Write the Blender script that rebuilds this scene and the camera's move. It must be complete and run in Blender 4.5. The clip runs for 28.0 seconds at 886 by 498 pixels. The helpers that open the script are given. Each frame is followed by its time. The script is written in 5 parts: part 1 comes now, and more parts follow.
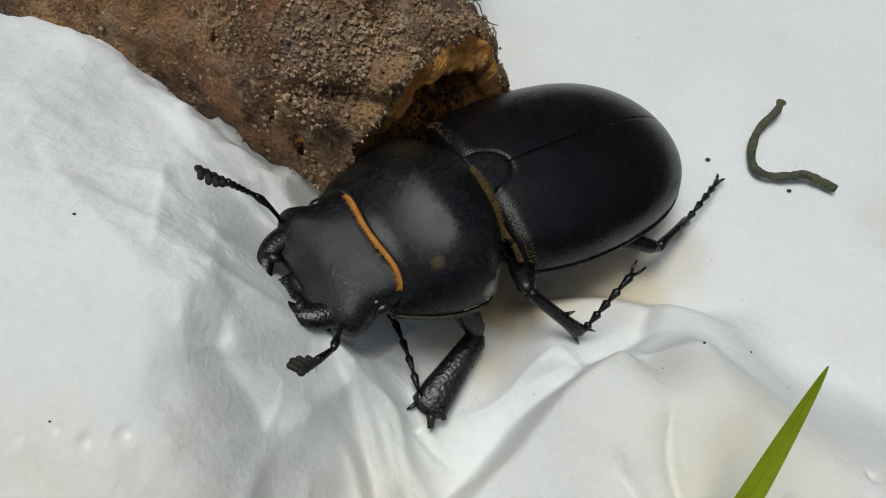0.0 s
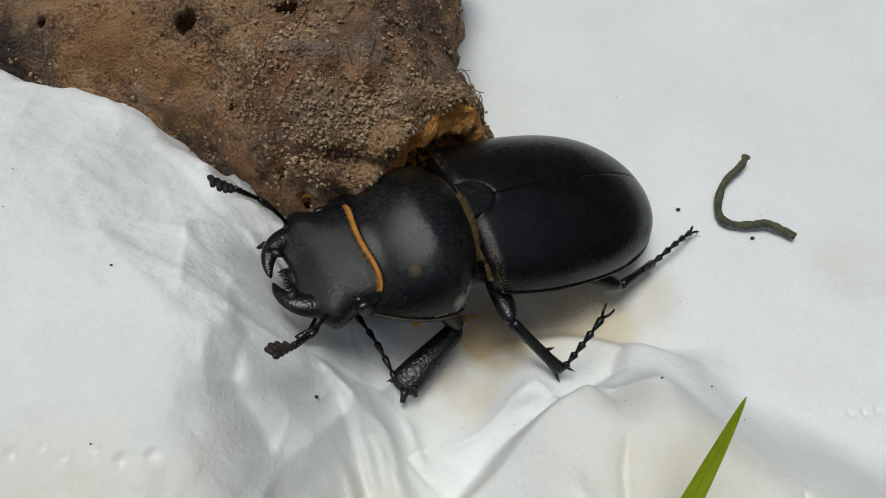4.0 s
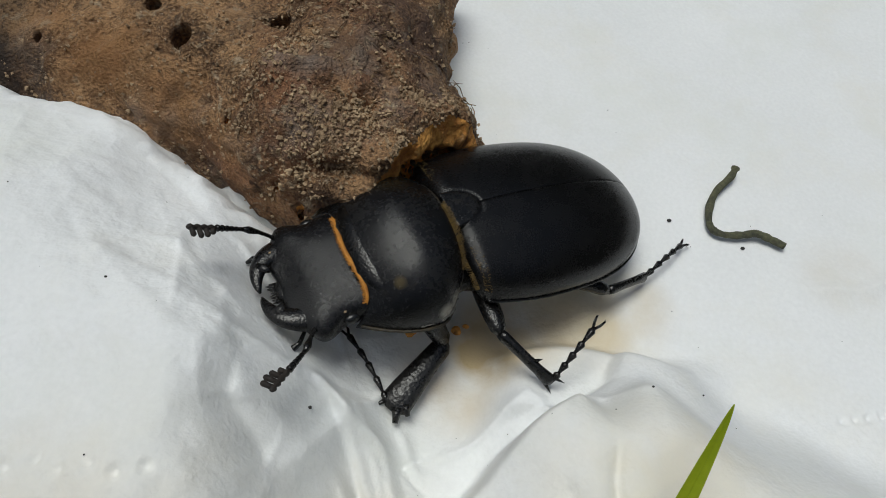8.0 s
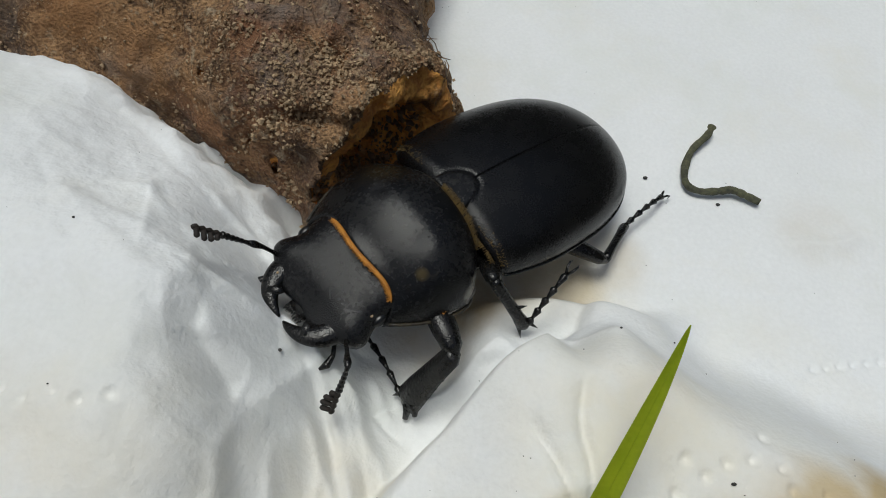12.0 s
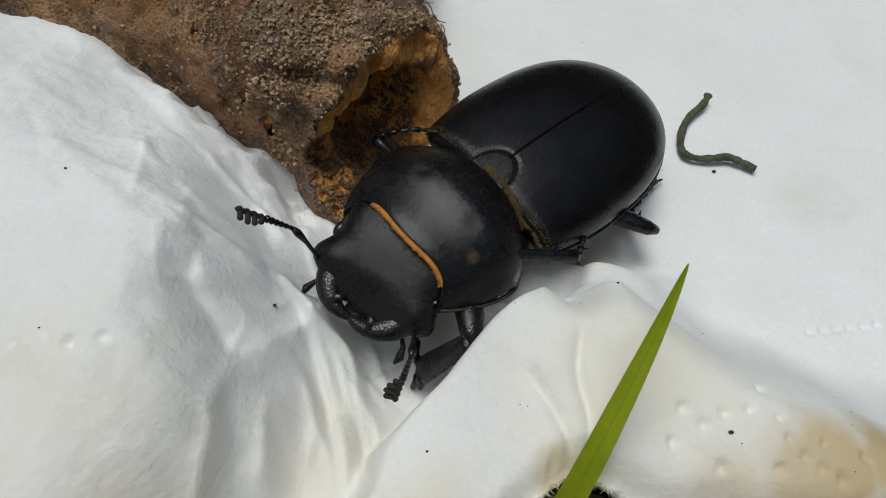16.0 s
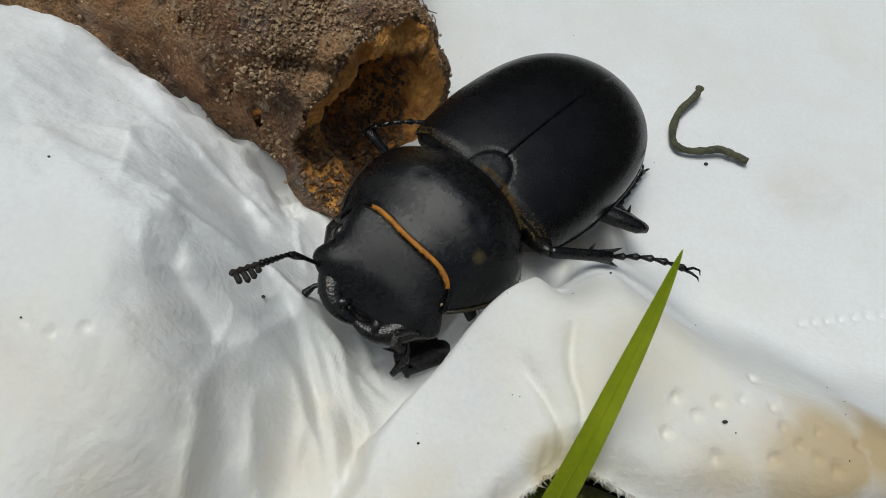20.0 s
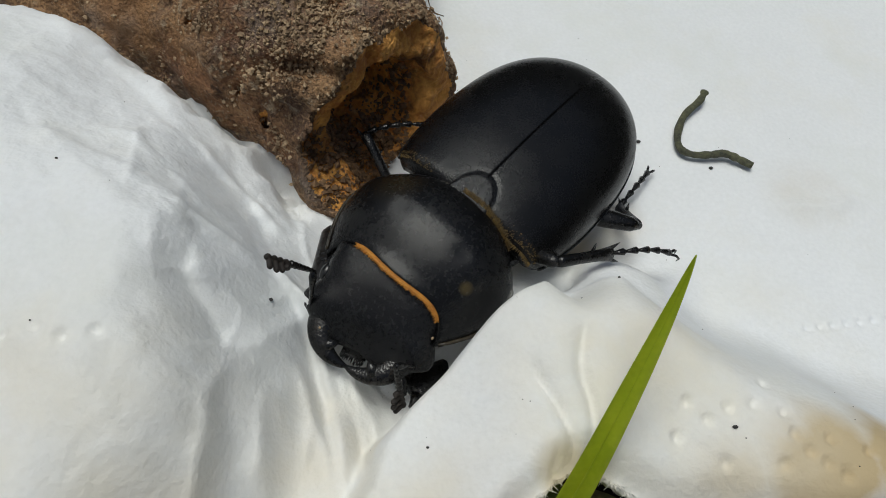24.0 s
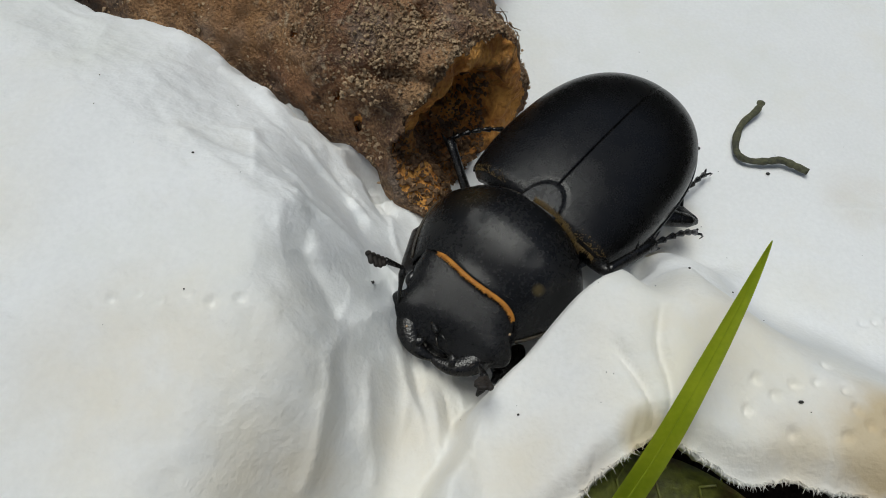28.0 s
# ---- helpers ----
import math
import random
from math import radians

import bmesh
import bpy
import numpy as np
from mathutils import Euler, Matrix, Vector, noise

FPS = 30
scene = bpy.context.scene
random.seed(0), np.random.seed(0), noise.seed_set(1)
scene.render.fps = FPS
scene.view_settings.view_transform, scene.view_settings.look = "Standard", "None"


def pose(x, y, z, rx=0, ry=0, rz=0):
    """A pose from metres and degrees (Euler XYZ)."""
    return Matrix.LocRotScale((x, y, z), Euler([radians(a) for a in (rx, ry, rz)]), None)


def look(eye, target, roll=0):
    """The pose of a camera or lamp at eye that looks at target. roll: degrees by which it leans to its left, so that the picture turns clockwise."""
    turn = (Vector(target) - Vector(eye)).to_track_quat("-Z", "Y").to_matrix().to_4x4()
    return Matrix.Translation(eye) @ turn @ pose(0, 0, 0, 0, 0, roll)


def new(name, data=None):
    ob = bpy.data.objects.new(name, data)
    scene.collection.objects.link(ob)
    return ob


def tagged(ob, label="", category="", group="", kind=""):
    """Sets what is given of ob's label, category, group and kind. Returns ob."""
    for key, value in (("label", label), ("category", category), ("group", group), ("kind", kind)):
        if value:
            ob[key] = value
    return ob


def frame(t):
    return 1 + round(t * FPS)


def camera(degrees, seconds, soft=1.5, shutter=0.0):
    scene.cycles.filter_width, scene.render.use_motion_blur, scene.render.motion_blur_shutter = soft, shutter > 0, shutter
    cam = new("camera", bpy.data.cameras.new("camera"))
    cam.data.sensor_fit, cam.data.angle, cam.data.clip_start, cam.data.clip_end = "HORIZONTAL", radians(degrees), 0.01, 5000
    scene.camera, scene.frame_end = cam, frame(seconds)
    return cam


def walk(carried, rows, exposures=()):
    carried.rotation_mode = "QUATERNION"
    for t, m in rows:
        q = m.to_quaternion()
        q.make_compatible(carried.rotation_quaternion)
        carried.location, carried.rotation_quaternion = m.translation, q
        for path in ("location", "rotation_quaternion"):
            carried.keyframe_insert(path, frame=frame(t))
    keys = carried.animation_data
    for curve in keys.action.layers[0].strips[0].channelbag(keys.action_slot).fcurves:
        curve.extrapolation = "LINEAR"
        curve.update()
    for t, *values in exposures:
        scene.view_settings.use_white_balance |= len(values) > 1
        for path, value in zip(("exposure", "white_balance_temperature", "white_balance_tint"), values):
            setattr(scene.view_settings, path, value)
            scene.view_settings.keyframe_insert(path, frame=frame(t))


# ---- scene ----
cam = camera(66.00, 28.0, 0.95)
PATH = [
    (0, (-0.00043, -0.04625, 0.05064), (-0.00158, -0.00186, -0.02765), 3.42),
    (0.5, (0.00008, -0.04645, 0.05171), (-0.00131, -0.00222, -0.02666), 3.49),
    (1, (0.00185, -0.04872, 0.05405), (-0.00081, -0.00298, -0.02341), 2.04),
    (1.5, (0.00157, -0.04872, 0.05487), (-0.00129, -0.00223, -0.02214), 1.83),
    (2, (0.00141, -0.04841, 0.05547), (-0.00122, -0.00096, -0.02095), 2.17),
    (2.5, (0.00126, -0.04836, 0.05614), (-0.00162, -0.00027, -0.01988), 1.87),
    (3, (0.00151, -0.04856, 0.05639), (-0.00099, -0.00023, -0.01949), 2.05),
    (3.5, (0.00137, -0.04848, 0.05645), (-0.00143, -0.00042, -0.01959), 1.80),
    (5.5, (0.00113, -0.04883, 0.05644), (-0.00168, 0.00000, -0.01911), 1.73),
    (6, (0.00121, -0.04901, 0.05592), (-0.00164, -0.00027, -0.01968), 1.63),
    (6.5, (0.00117, -0.04891, 0.05611), (-0.00148, 0.00018, -0.01928), 1.86),
    (7, (0.00106, -0.04883, 0.05633), (-0.00156, 0.00036, -0.01900), 1.94),
    (7.5, (0.00103, -0.04864, 0.05636), (-0.00125, 0.00059, -0.01894), 2.27),
    (8, (0.00147, -0.04886, 0.05675), (-0.00087, 0.00079, -0.01828), 2.13),
    (8.5, (0.00128, -0.04894, 0.05662), (-0.00126, 0.00063, -0.01846), 2.03),
    (9, (0.00153, -0.04901, 0.05678), (-0.00094, 0.00055, -0.01830), 2.04),
    (9.5, (0.00172, -0.04913, 0.05661), (-0.00081, 0.00034, -0.01853), 1.98),
    (10, (0.00189, -0.04912, 0.05681), (-0.00047, 0.00027, -0.01840), 2.11),
    (10.5, (0.00221, -0.04926, 0.05687), (0.00002, 0.00042, -0.01815), 2.24),
    (11, (0.00240, -0.04943, 0.05644), (0.00032, -0.00024, -0.01891), 2.27),
    (11.5, (0.00398, -0.05106, 0.05525), (0.00218, -0.00183, -0.02007), 2.41),
    (12, (0.00380, -0.05202, 0.05484), (0.00193, -0.00287, -0.02053), 2.38),
    (12.5, (0.00400, -0.05249, 0.05497), (0.00208, -0.00355, -0.02054), 2.39),
    (14.5, (0.00394, -0.05436, 0.05326), (0.00228, -0.00540, -0.02223), 2.51),
    (15, (0.00382, -0.05448, 0.05301), (0.00230, -0.00563, -0.02256), 2.73),
    (15.5, (0.00388, -0.05442, 0.05286), (0.00241, -0.00565, -0.02277), 2.76),
    (16, (0.00394, -0.05455, 0.05283), (0.00277, -0.00549, -0.02261), 3.08),
    (16.5, (0.00384, -0.05451, 0.05254), (0.00308, -0.00562, -0.02302), 3.49),
    (17, (0.00405, -0.05449, 0.05234), (0.00322, -0.00557, -0.02319), 3.42),
    (17.5, (0.00419, -0.05454, 0.05204), (0.00347, -0.00571, -0.02356), 3.43),
    (18, (0.00441, -0.05456, 0.05223), (0.00416, -0.00571, -0.02336), 3.85),
    (18.5, (0.00446, -0.05462, 0.05239), (0.00449, -0.00557, -0.02307), 4.16),
    (19, (0.00427, -0.05482, 0.05207), (0.00429, -0.00589, -0.02346), 4.05),
    (19.5, (0.00418, -0.05489, 0.05196), (0.00418, -0.00572, -0.02342), 4.09),
    (20, (0.00399, -0.05483, 0.05194), (0.00397, -0.00567, -0.02344), 4.12),
    (20.5, (0.00356, -0.05474, 0.05196), (0.00325, -0.00548, -0.02336), 3.91),
    (21, (0.00344, -0.05477, 0.05208), (0.00333, -0.00550, -0.02324), 4.13),
    (21.5, (0.00349, -0.05477, 0.05213), (0.00354, -0.00533, -0.02308), 4.27),
    (23.5, (0.00305, -0.05453, 0.05198), (0.00348, -0.00535, -0.02340), 4.74),
    (24, (0.00305, -0.05471, 0.05187), (0.00359, -0.00534, -0.02337), 4.90),
    (24.5, (0.00286, -0.05478, 0.05177), (0.00358, -0.00544, -0.02350), 5.13),
    (25, (0.00260, -0.05472, 0.05153), (0.00330, -0.00571, -0.02395), 5.21),
    (25.5, (0.00265, -0.05484, 0.05196), (0.00328, -0.00558, -0.02337), 5.11),
    (26, (0.00210, -0.05553, 0.05236), (0.00194, -0.00536, -0.02237), 4.49),
    (26.5, (-0.00034, -0.05760, 0.05246), (-0.00373, -0.00820, -0.02269), 1.73),
    (27, (-0.00267, -0.05975, 0.05405), (-0.00802, -0.01007, -0.02080), 0.73),
    (27.5, (-0.00134, -0.05960, 0.05538), (-0.00504, -0.00894, -0.01892), 2.07),
    (28, (-0.00127, -0.05953, 0.05509), (-0.00467, -0.00898, -0.01930), 2.19),
]
walk(cam, [(t, look(eye, target, roll)) for t, eye, target, roll in PATH], [(0, 0.0, 6490, 3), (28, 0.0, 6490, 3)])

# world and light: a bright, thinly clouded sky
world = bpy.data.worlds.new("sky")
scene.world = world
world.use_nodes = True
wn = world.node_tree.nodes
sky = wn.new("ShaderNodeTexSky")
sky.sky_type, sky.sun_disc = "NISHITA", False
sky.sun_elevation, sky.sun_rotation = radians(80), radians(-80)
sky.air_density, sky.dust_density = 1.0, 4.0
wn["Background"].inputs["Strength"].default_value = 0.068
world.node_tree.links.new(sky.outputs["Color"], wn["Background"].inputs["Color"])
sun = new("sun", bpy.data.lights.new("sun", "SUN"))
sun.data.energy, sun.data.angle, sun.data.color = 1.52, radians(30), (0.99, 0.988, 0.985)
sun.matrix_world = look((-0.12, 0.10, 1.0), (0, 0, 0))
scene.view_settings.exposure = 0.0

CM = 0.01
UNIT = [CM]


# ---------------------------------------------------------------- materials
def surface(name, light, dark, rough, scale, bump, fine=6.0, mix=(0.35, 0.65), metal=0.0, sheen=0.0, spec=0.5, depth=0.0002, rough_var=0.12, pits=0.0, pit_scale=9000.0, coat=0.0, patches=(), pit_fade=None):
    """A procedural surface: two colours by noise at two scales, relief, uneven gloss. Scale in features per metre."""
    m = bpy.data.materials.new(name)
    m.use_nodes = True
    n, ln = m.node_tree.nodes, m.node_tree.links
    b = n["Principled BSDF"]
    tc = n.new("ShaderNodeTexCoord")
    big, small = n.new("ShaderNodeTexNoise"), n.new("ShaderNodeTexNoise")
    for t, s, d in ((big, scale, 5), (small, scale * fine, 6)):
        t.inputs["Scale"].default_value, t.inputs["Detail"].default_value = s, d
        ln.new(tc.outputs["Object"], t.inputs["Vector"])
    add = n.new("ShaderNodeMath")
    add.operation = "ADD"
    half = n.new("ShaderNodeMath")
    half.operation, half.inputs[1].default_value = "MULTIPLY", 0.5
    ln.new(big.outputs["Fac"], add.inputs[0])
    ln.new(small.outputs["Fac"], add.inputs[1])
    ln.new(add.outputs[0], half.inputs[0])
    ramp = n.new("ShaderNodeValToRGB")
    ramp.color_ramp.elements[0].position, ramp.color_ramp.elements[1].position = mix
    ramp.color_ramp.elements[0].color, ramp.color_ramp.elements[1].color = (*dark, 1), (*light, 1)
    ln.new(half.outputs[0], ramp.inputs["Fac"])
    colour = ramp.outputs["Color"]
    for k, (tint, size, low, high, weight) in enumerate(patches):
        pn, pr, pm = n.new("ShaderNodeTexNoise"), n.new("ShaderNodeMapRange"), n.new("ShaderNodeMix")
        pn.inputs["Scale"].default_value, pn.inputs["Detail"].default_value, pn.inputs["Roughness"].default_value = size, 8, 0.62
        off = n.new("ShaderNodeVectorMath")
        off.operation, off.inputs[1].default_value = "ADD", (0.7 * k + 0.3, 0.4 * k, 0.2)
        ln.new(tc.outputs["Object"], off.inputs[0])
        ln.new(off.outputs[0], pn.inputs["Vector"])
        pr.inputs["From Min"].default_value, pr.inputs["From Max"].default_value, pr.inputs["To Max"].default_value = low, high, weight
        ln.new(pn.outputs["Fac"], pr.inputs["Value"])
        pm.data_type = "RGBA"
        ln.new(pr.outputs[0], pm.inputs["Factor"])
        ln.new(colour, pm.inputs["A"])
        pm.inputs["B"].default_value = (*tint, 1)
        colour = pm.outputs["Result"]
    ln.new(colour, b.inputs["Base Color"])
    rr = n.new("ShaderNodeMapRange")
    rr.inputs["To Min"].default_value, rr.inputs["To Max"].default_value = rough - rough_var, rough + rough_var
    rr.inputs["From Min"].default_value, rr.inputs["From Max"].default_value = 0.38, 0.62
    ln.new(half.outputs[0], rr.inputs["Value"])
    ln.new(rr.outputs[0], b.inputs["Roughness"])
    b.inputs["Metallic"].default_value = metal
    b.inputs["Specular IOR Level"].default_value = spec
    b.inputs["Sheen Weight"].default_value = sheen
    b.inputs["Coat Weight"].default_value = coat
    last = None
    if pits:
        vor = n.new("ShaderNodeTexVoronoi")
        vor.inputs["Scale"].default_value = pit_scale
        ln.new(tc.outputs["Object"], vor.inputs["Vector"])
        pb = n.new("ShaderNodeBump")
        pb.inputs["Strength"].default_value, pb.inputs["Distance"].default_value = pits, 0.00004
        ln.new(vor.outputs["Distance"], pb.inputs["Height"])
        if pit_fade:
            sep, pf = n.new("ShaderNodeSeparateXYZ"), n.new("ShaderNodeMapRange")
            ln.new(tc.outputs["Object"], sep.inputs[0])
            pf.inputs["From Min"].default_value, pf.inputs["From Max"].default_value = pit_fade
            pf.inputs["To Min"].default_value, pf.inputs["To Max"].default_value = pits * 0.12, pits
            ln.new(sep.outputs["X"], pf.inputs["Value"])
            ln.new(pf.outputs[0], pb.inputs["Strength"])
        last = pb
    bp = n.new("ShaderNodeBump")
    bp.inputs["Strength"].default_value, bp.inputs["Distance"].default_value = bump, depth
    ln.new(small.outputs["Fac"], bp.inputs["Height"])
    if last:
        ln.new(last.outputs["Normal"], bp.inputs["Normal"])
    ln.new(bp.outputs["Normal"], b.inputs["Normal"])
    return m


def stained_or_shaded(m, spots, tint):
    """Soft uneven spots of stain and painted-in shade: centre in centimetres, radius, strength."""
    n, ln = m.node_tree.nodes, m.node_tree.links
    b = n["Principled BSDF"]
    base = b.inputs["Base Color"].links[0].from_socket
    tc = n.new("ShaderNodeTexCoord")
    wob = n.new("ShaderNodeTexNoise")
    wob.inputs["Scale"].default_value, wob.inputs["Detail"].default_value = 260, 8
    ln.new(tc.outputs["Object"], wob.inputs["Vector"])
    total = None
    for (x, y, z), r, k in spots:
        d = n.new("ShaderNodeVectorMath")
        d.operation, d.inputs[1].default_value = "DISTANCE", (x * CM, y * CM, z * CM)
        ln.new(tc.outputs["Object"], d.inputs[0])
        mr = n.new("ShaderNodeMapRange")
        mr.interpolation_type = "SMOOTHSTEP"
        mr.inputs["From Min"].default_value, mr.inputs["From Max"].default_value = r * CM, r * CM * 0.2
        mr.inputs["To Max"].default_value = k
        ln.new(d.outputs["Value"], mr.inputs["Value"])
        if total:
            add = n.new("ShaderNodeMath")
            add.operation = "MAXIMUM"
            ln.new(total, add.inputs[0])
            ln.new(mr.outputs[0], add.inputs[1])
            total = add.outputs[0]
        else:
            total = mr.outputs[0]
    mul = n.new("ShaderNodeMath")
    mul.operation = "MULTIPLY"
    spread_ = n.new("ShaderNodeMapRange")
    spread_.inputs["From Min"].default_value, spread_.inputs["From Max"].default_value = 0.3, 0.65
    spread_.inputs["To Min"].default_value = 0.35
    ln.new(wob.outputs["Fac"], spread_.inputs["Value"])
    ln.new(total, mul.inputs[0])
    ln.new(spread_.outputs[0], mul.inputs[1])
    mix = n.new("ShaderNodeMix")
    mix.data_type = "RGBA"
    ln.new(mul.outputs[0], mix.inputs["Factor"])
    ln.new(base, mix.inputs["A"])
    mix.inputs["B"].default_value = (*tint, 1)
    ln.new(mix.outputs["Result"], b.inputs["Base Color"])
    return m


M_PAPER = surface("tissue_paper", (0.87, 0.885, 0.89), (0.80, 0.815, 0.82), 0.9, 60, 0.7, 40, sheen=0.1, spec=0.15, depth=0.00012, patches=[((0.80, 0.78, 0.70), 70, 0.5, 0.75, 0.5), ((0.76, 0.78, 0.73), 45, 0.52, 0.68, 0.5)])
stained_or_shaded(M_PAPER, [((2.75, -4.2, 1.1), 0.6, 1.7), ((3.4, -4.15, 1.0), 0.7, 1.7), ((2.2, -4.3, 1.1), 0.4, 1.0), ((2.0, -4.45, 1.1), 0.35, 0.6), ((1.2, -4.3, 1.15), 0.3, 1.5), ((0.85, -4.55, 1.0), 0.3, 0.6), ((0.55, -4.6, 0.8), 0.7, 0.3), ((-1.2, -4.9, 1.1), 0.7, 0.6), ((1.7, -3.5, 1.2), 0.5, 0.35),
                  # the first three spots here add painted shade under the beetle to the stain
                  ((1.25, -1.80, -0.1), 0.75, 2.0), ((0.6, -2.1, 0.0), 0.75, 1.8), ((1.75, -1.60, 0.0), 0.6, 0.5), ((0.2, -2.6, 0.0), 0.6, 0.6), ((-0.5, -4.1, 0.3), 0.8, 0.35), ((3.9, -1.1, 0.0), 0.6, 0.2), ((-2.2, -4.4, 1.5), 0.9, 0.25), ((-1.2, -3.9, 0.9), 0.35, 0.35)], (0.55, 0.43, 0.25))
# broad cream; at (1.2, -1.8) it also carries painted shade under the beetle
stained_or_shaded(M_PAPER, [((-1.6, -4.6, 1.3), 1.7, 0.55), ((0.0, -4.4, 0.6), 1.5, 0.5), ((1.7, -3.95, 1.2), 1.5, 0.8), ((1.2, -1.8, 0.0), 1.1, 0.8), ((-4.0, -3.5, 1.5), 1.2, 0.5)], (0.86, 0.81, 0.68))
M_BARK = surface("weathered_bark", (0.43, 0.26, 0.132), (0.12, 0.066, 0.034), 0.8, 170, 1.0, 20, mix=(0.43, 0.57), spec=0.3, depth=0.0006,
                 patches=[((0.30, 0.135, 0.07), 60, 0.49, 0.62, 0.6), ((0.085, 0.054, 0.038), 55, 0.49, 0.64, 0.6), ((0.27, 0.24, 0.21), 140, 0.54, 0.68, 0.5), ((0.03, 0.02, 0.015), 320, 0.56, 0.68, 0.7), ((0.46, 0.37, 0.25), 700, 0.58, 0.68, 0.75), ((0.035, 0.025, 0.02), 1500, 0.57, 0.66, 0.7), ((0.50, 0.40, 0.28), 2200, 0.60, 0.68, 0.7)])
stained_or_shaded(M_BARK, [((-0.46, 0.32, 1.41), 0.85, 1.0), ((-0.25, -0.30, 1.40), 0.40, 0.8), ((-0.85, -0.45, 1.75), 0.40, 0.5), ((-1.9, 0.10, 1.65), 0.40, 0.4), ((-0.95, -1.55, 1.0), 0.40, 0.6)], (0.085, 0.052, 0.042))
stained_or_shaded(M_BARK, [((-3.24, -0.25, 1.44), 0.75, 0.7), ((-2.59, -0.59, 1.21), 0.65, 0.7), ((-1.98, -0.99, 1.24), 0.45, 0.6), ((-3.9, 0.1, 1.45), 0.5, 0.5)], (0.30, 0.145, 0.055))
# shade on the log's far left flank, put into the bark colour
stained_or_shaded(M_BARK, [((-4.4, -0.25, 1.05), 0.75, 1.2), ((-4.3, 0.3, 1.4), 0.4, 0.7)], (0.035, 0.024, 0.018))
M_WOOD = surface("rotten_orange_wood", (0.86, 0.43, 0.11), (0.55, 0.21, 0.05), 0.8, 300, 1.0, 7, mix=(0.40, 0.60), spec=0.3, depth=0.0005,
                 patches=[((0.10, 0.05, 0.022), 260, 0.56, 0.66, 0.85), ((0.80, 0.52, 0.26), 500, 0.6, 0.7, 0.6)])
stained_or_shaded(M_WOOD, [((-0.78, -1.35, 0.45), 0.42, 0.9), ((-0.62, -1.02, 0.30), 0.50, 0.9), ((-0.25, -1.3, 0.05), 0.45, 0.8)], (0.10, 0.052, 0.025))
M_FRASS = surface("dark_brown_frass", (0.30, 0.18, 0.09), (0.08, 0.045, 0.024), 0.75, 500, 0.6, 5, spec=0.35)
M_CRUMB = surface("sandy_crumbs", (0.58, 0.43, 0.27), (0.15, 0.092, 0.052), 0.9, 350, 0.5, 6, spec=0.2)
M_ELYTRA = surface("black_wing_case", (0.0055, 0.0053, 0.0055), (0.0035, 0.0035, 0.0038), 0.27, 500, 0.15, 14, pits=0.7, pit_scale=8500, pit_fade=(-0.013, 0.001), rough_var=0.05, depth=0.00003, spec=0.36)
M_PRON = surface("black_shield", (0.009, 0.009, 0.0092), (0.0035, 0.0035, 0.004), 0.25, 260, 0.28, 12, pits=0.50, pit_scale=10500, rough_var=0.17, depth=0.00006, spec=0.40, patches=[((0.020, 0.018, 0.015), 900, 0.58, 0.72, 0.6), ((0.10, 0.095, 0.085), 5200, 0.66, 0.74, 0.55)])
stained_or_shaded(M_PRON, [((0.58, 0.46, 0.62), 0.07, 0.9), ((0.30, -0.45, 0.68), 0.25, 0.15)], (0.13, 0.095, 0.035))
stained_or_shaded(M_PRON, [((0.14, 0.67, 0.44), 0.12, 1.8), ((0.27, 0.72, 0.42), 0.10, 1.5), ((0.03, 0.61, 0.47), 0.09, 1.4)], (0.26, 0.245, 0.21))
M_HEAD = surface("black_head", (0.010, 0.010, 0.0105), (0.0035, 0.0035, 0.004), 0.28, 260, 0.30, 12, pits=0.60, pit_scale=9500, rough_var=0.15, depth=0.00005, spec=0.33, patches=[((0.02, 0.019, 0.018), 1100, 0.60, 0.72, 0.5), ((0.10, 0.095, 0.085), 5200, 0.66, 0.74, 0.5)])
M_LEG = surface("black_leg", (0.009, 0.0085, 0.008), (0.003, 0.003, 0.003), 0.25, 600, 0.5, 8, pits=0.5, pit_scale=6000, rough_var=0.08, depth=0.00004, spec=0.42, patches=[((0.06, 0.045, 0.028), 1500, 0.60, 0.72, 0.5)])
M_SHIN = surface("pitted_black_shin", (0.010, 0.0095, 0.009), (0.0035, 0.0035, 0.0034), 0.30, 600, 0.5, 8, pits=1.0, pit_scale=3000, rough_var=0.08, depth=0.00005, spec=0.5, patches=[((0.09, 0.07, 0.045), 2600, 0.62, 0.72, 0.5)])
M_RIM = surface("dusty_golden_rim", (0.05, 0.037, 0.018), (0.006, 0.006, 0.006), 0.4, 800, 0.5, 5, spec=0.45)
M_CLUB = surface("brown_velvet_club", (0.030, 0.022, 0.017), (0.010, 0.008, 0.007), 0.7, 900, 0.5)
M_FRINGE = surface("orange_hair_fringe", (0.62, 0.27, 0.035), (0.36, 0.13, 0.015), 0.6, 1500, 0.9, 6, depth=0.0001)
M_GOLD = surface("golden_hair_fringe", (0.26, 0.165, 0.045), (0.05, 0.032, 0.012), 0.6, 2000, 0.9, 5, depth=0.0001)
M_CRUST = surface("grey_crust", (0.20, 0.19, 0.175), (0.05, 0.047, 0.042), 0.7, 1500, 0.8, 5, spec=0.3)
M_EYE = surface("glossy_eye", (0.010, 0.010, 0.010), (0.006, 0.006, 0.006), 0.24, 900, 0.1, rough_var=0.03)
M_GRASS = surface("green_grass", (0.50, 0.58, 0.045), (0.32, 0.43, 0.025), 0.42, 300, 0.3, 8, spec=0.4)
grass_nodes, grass_links = M_GRASS.node_tree.nodes, M_GRASS.node_tree.links
glow_through, leaf_mix = grass_nodes.new("ShaderNodeBsdfTranslucent"), grass_nodes.new("ShaderNodeMixShader")
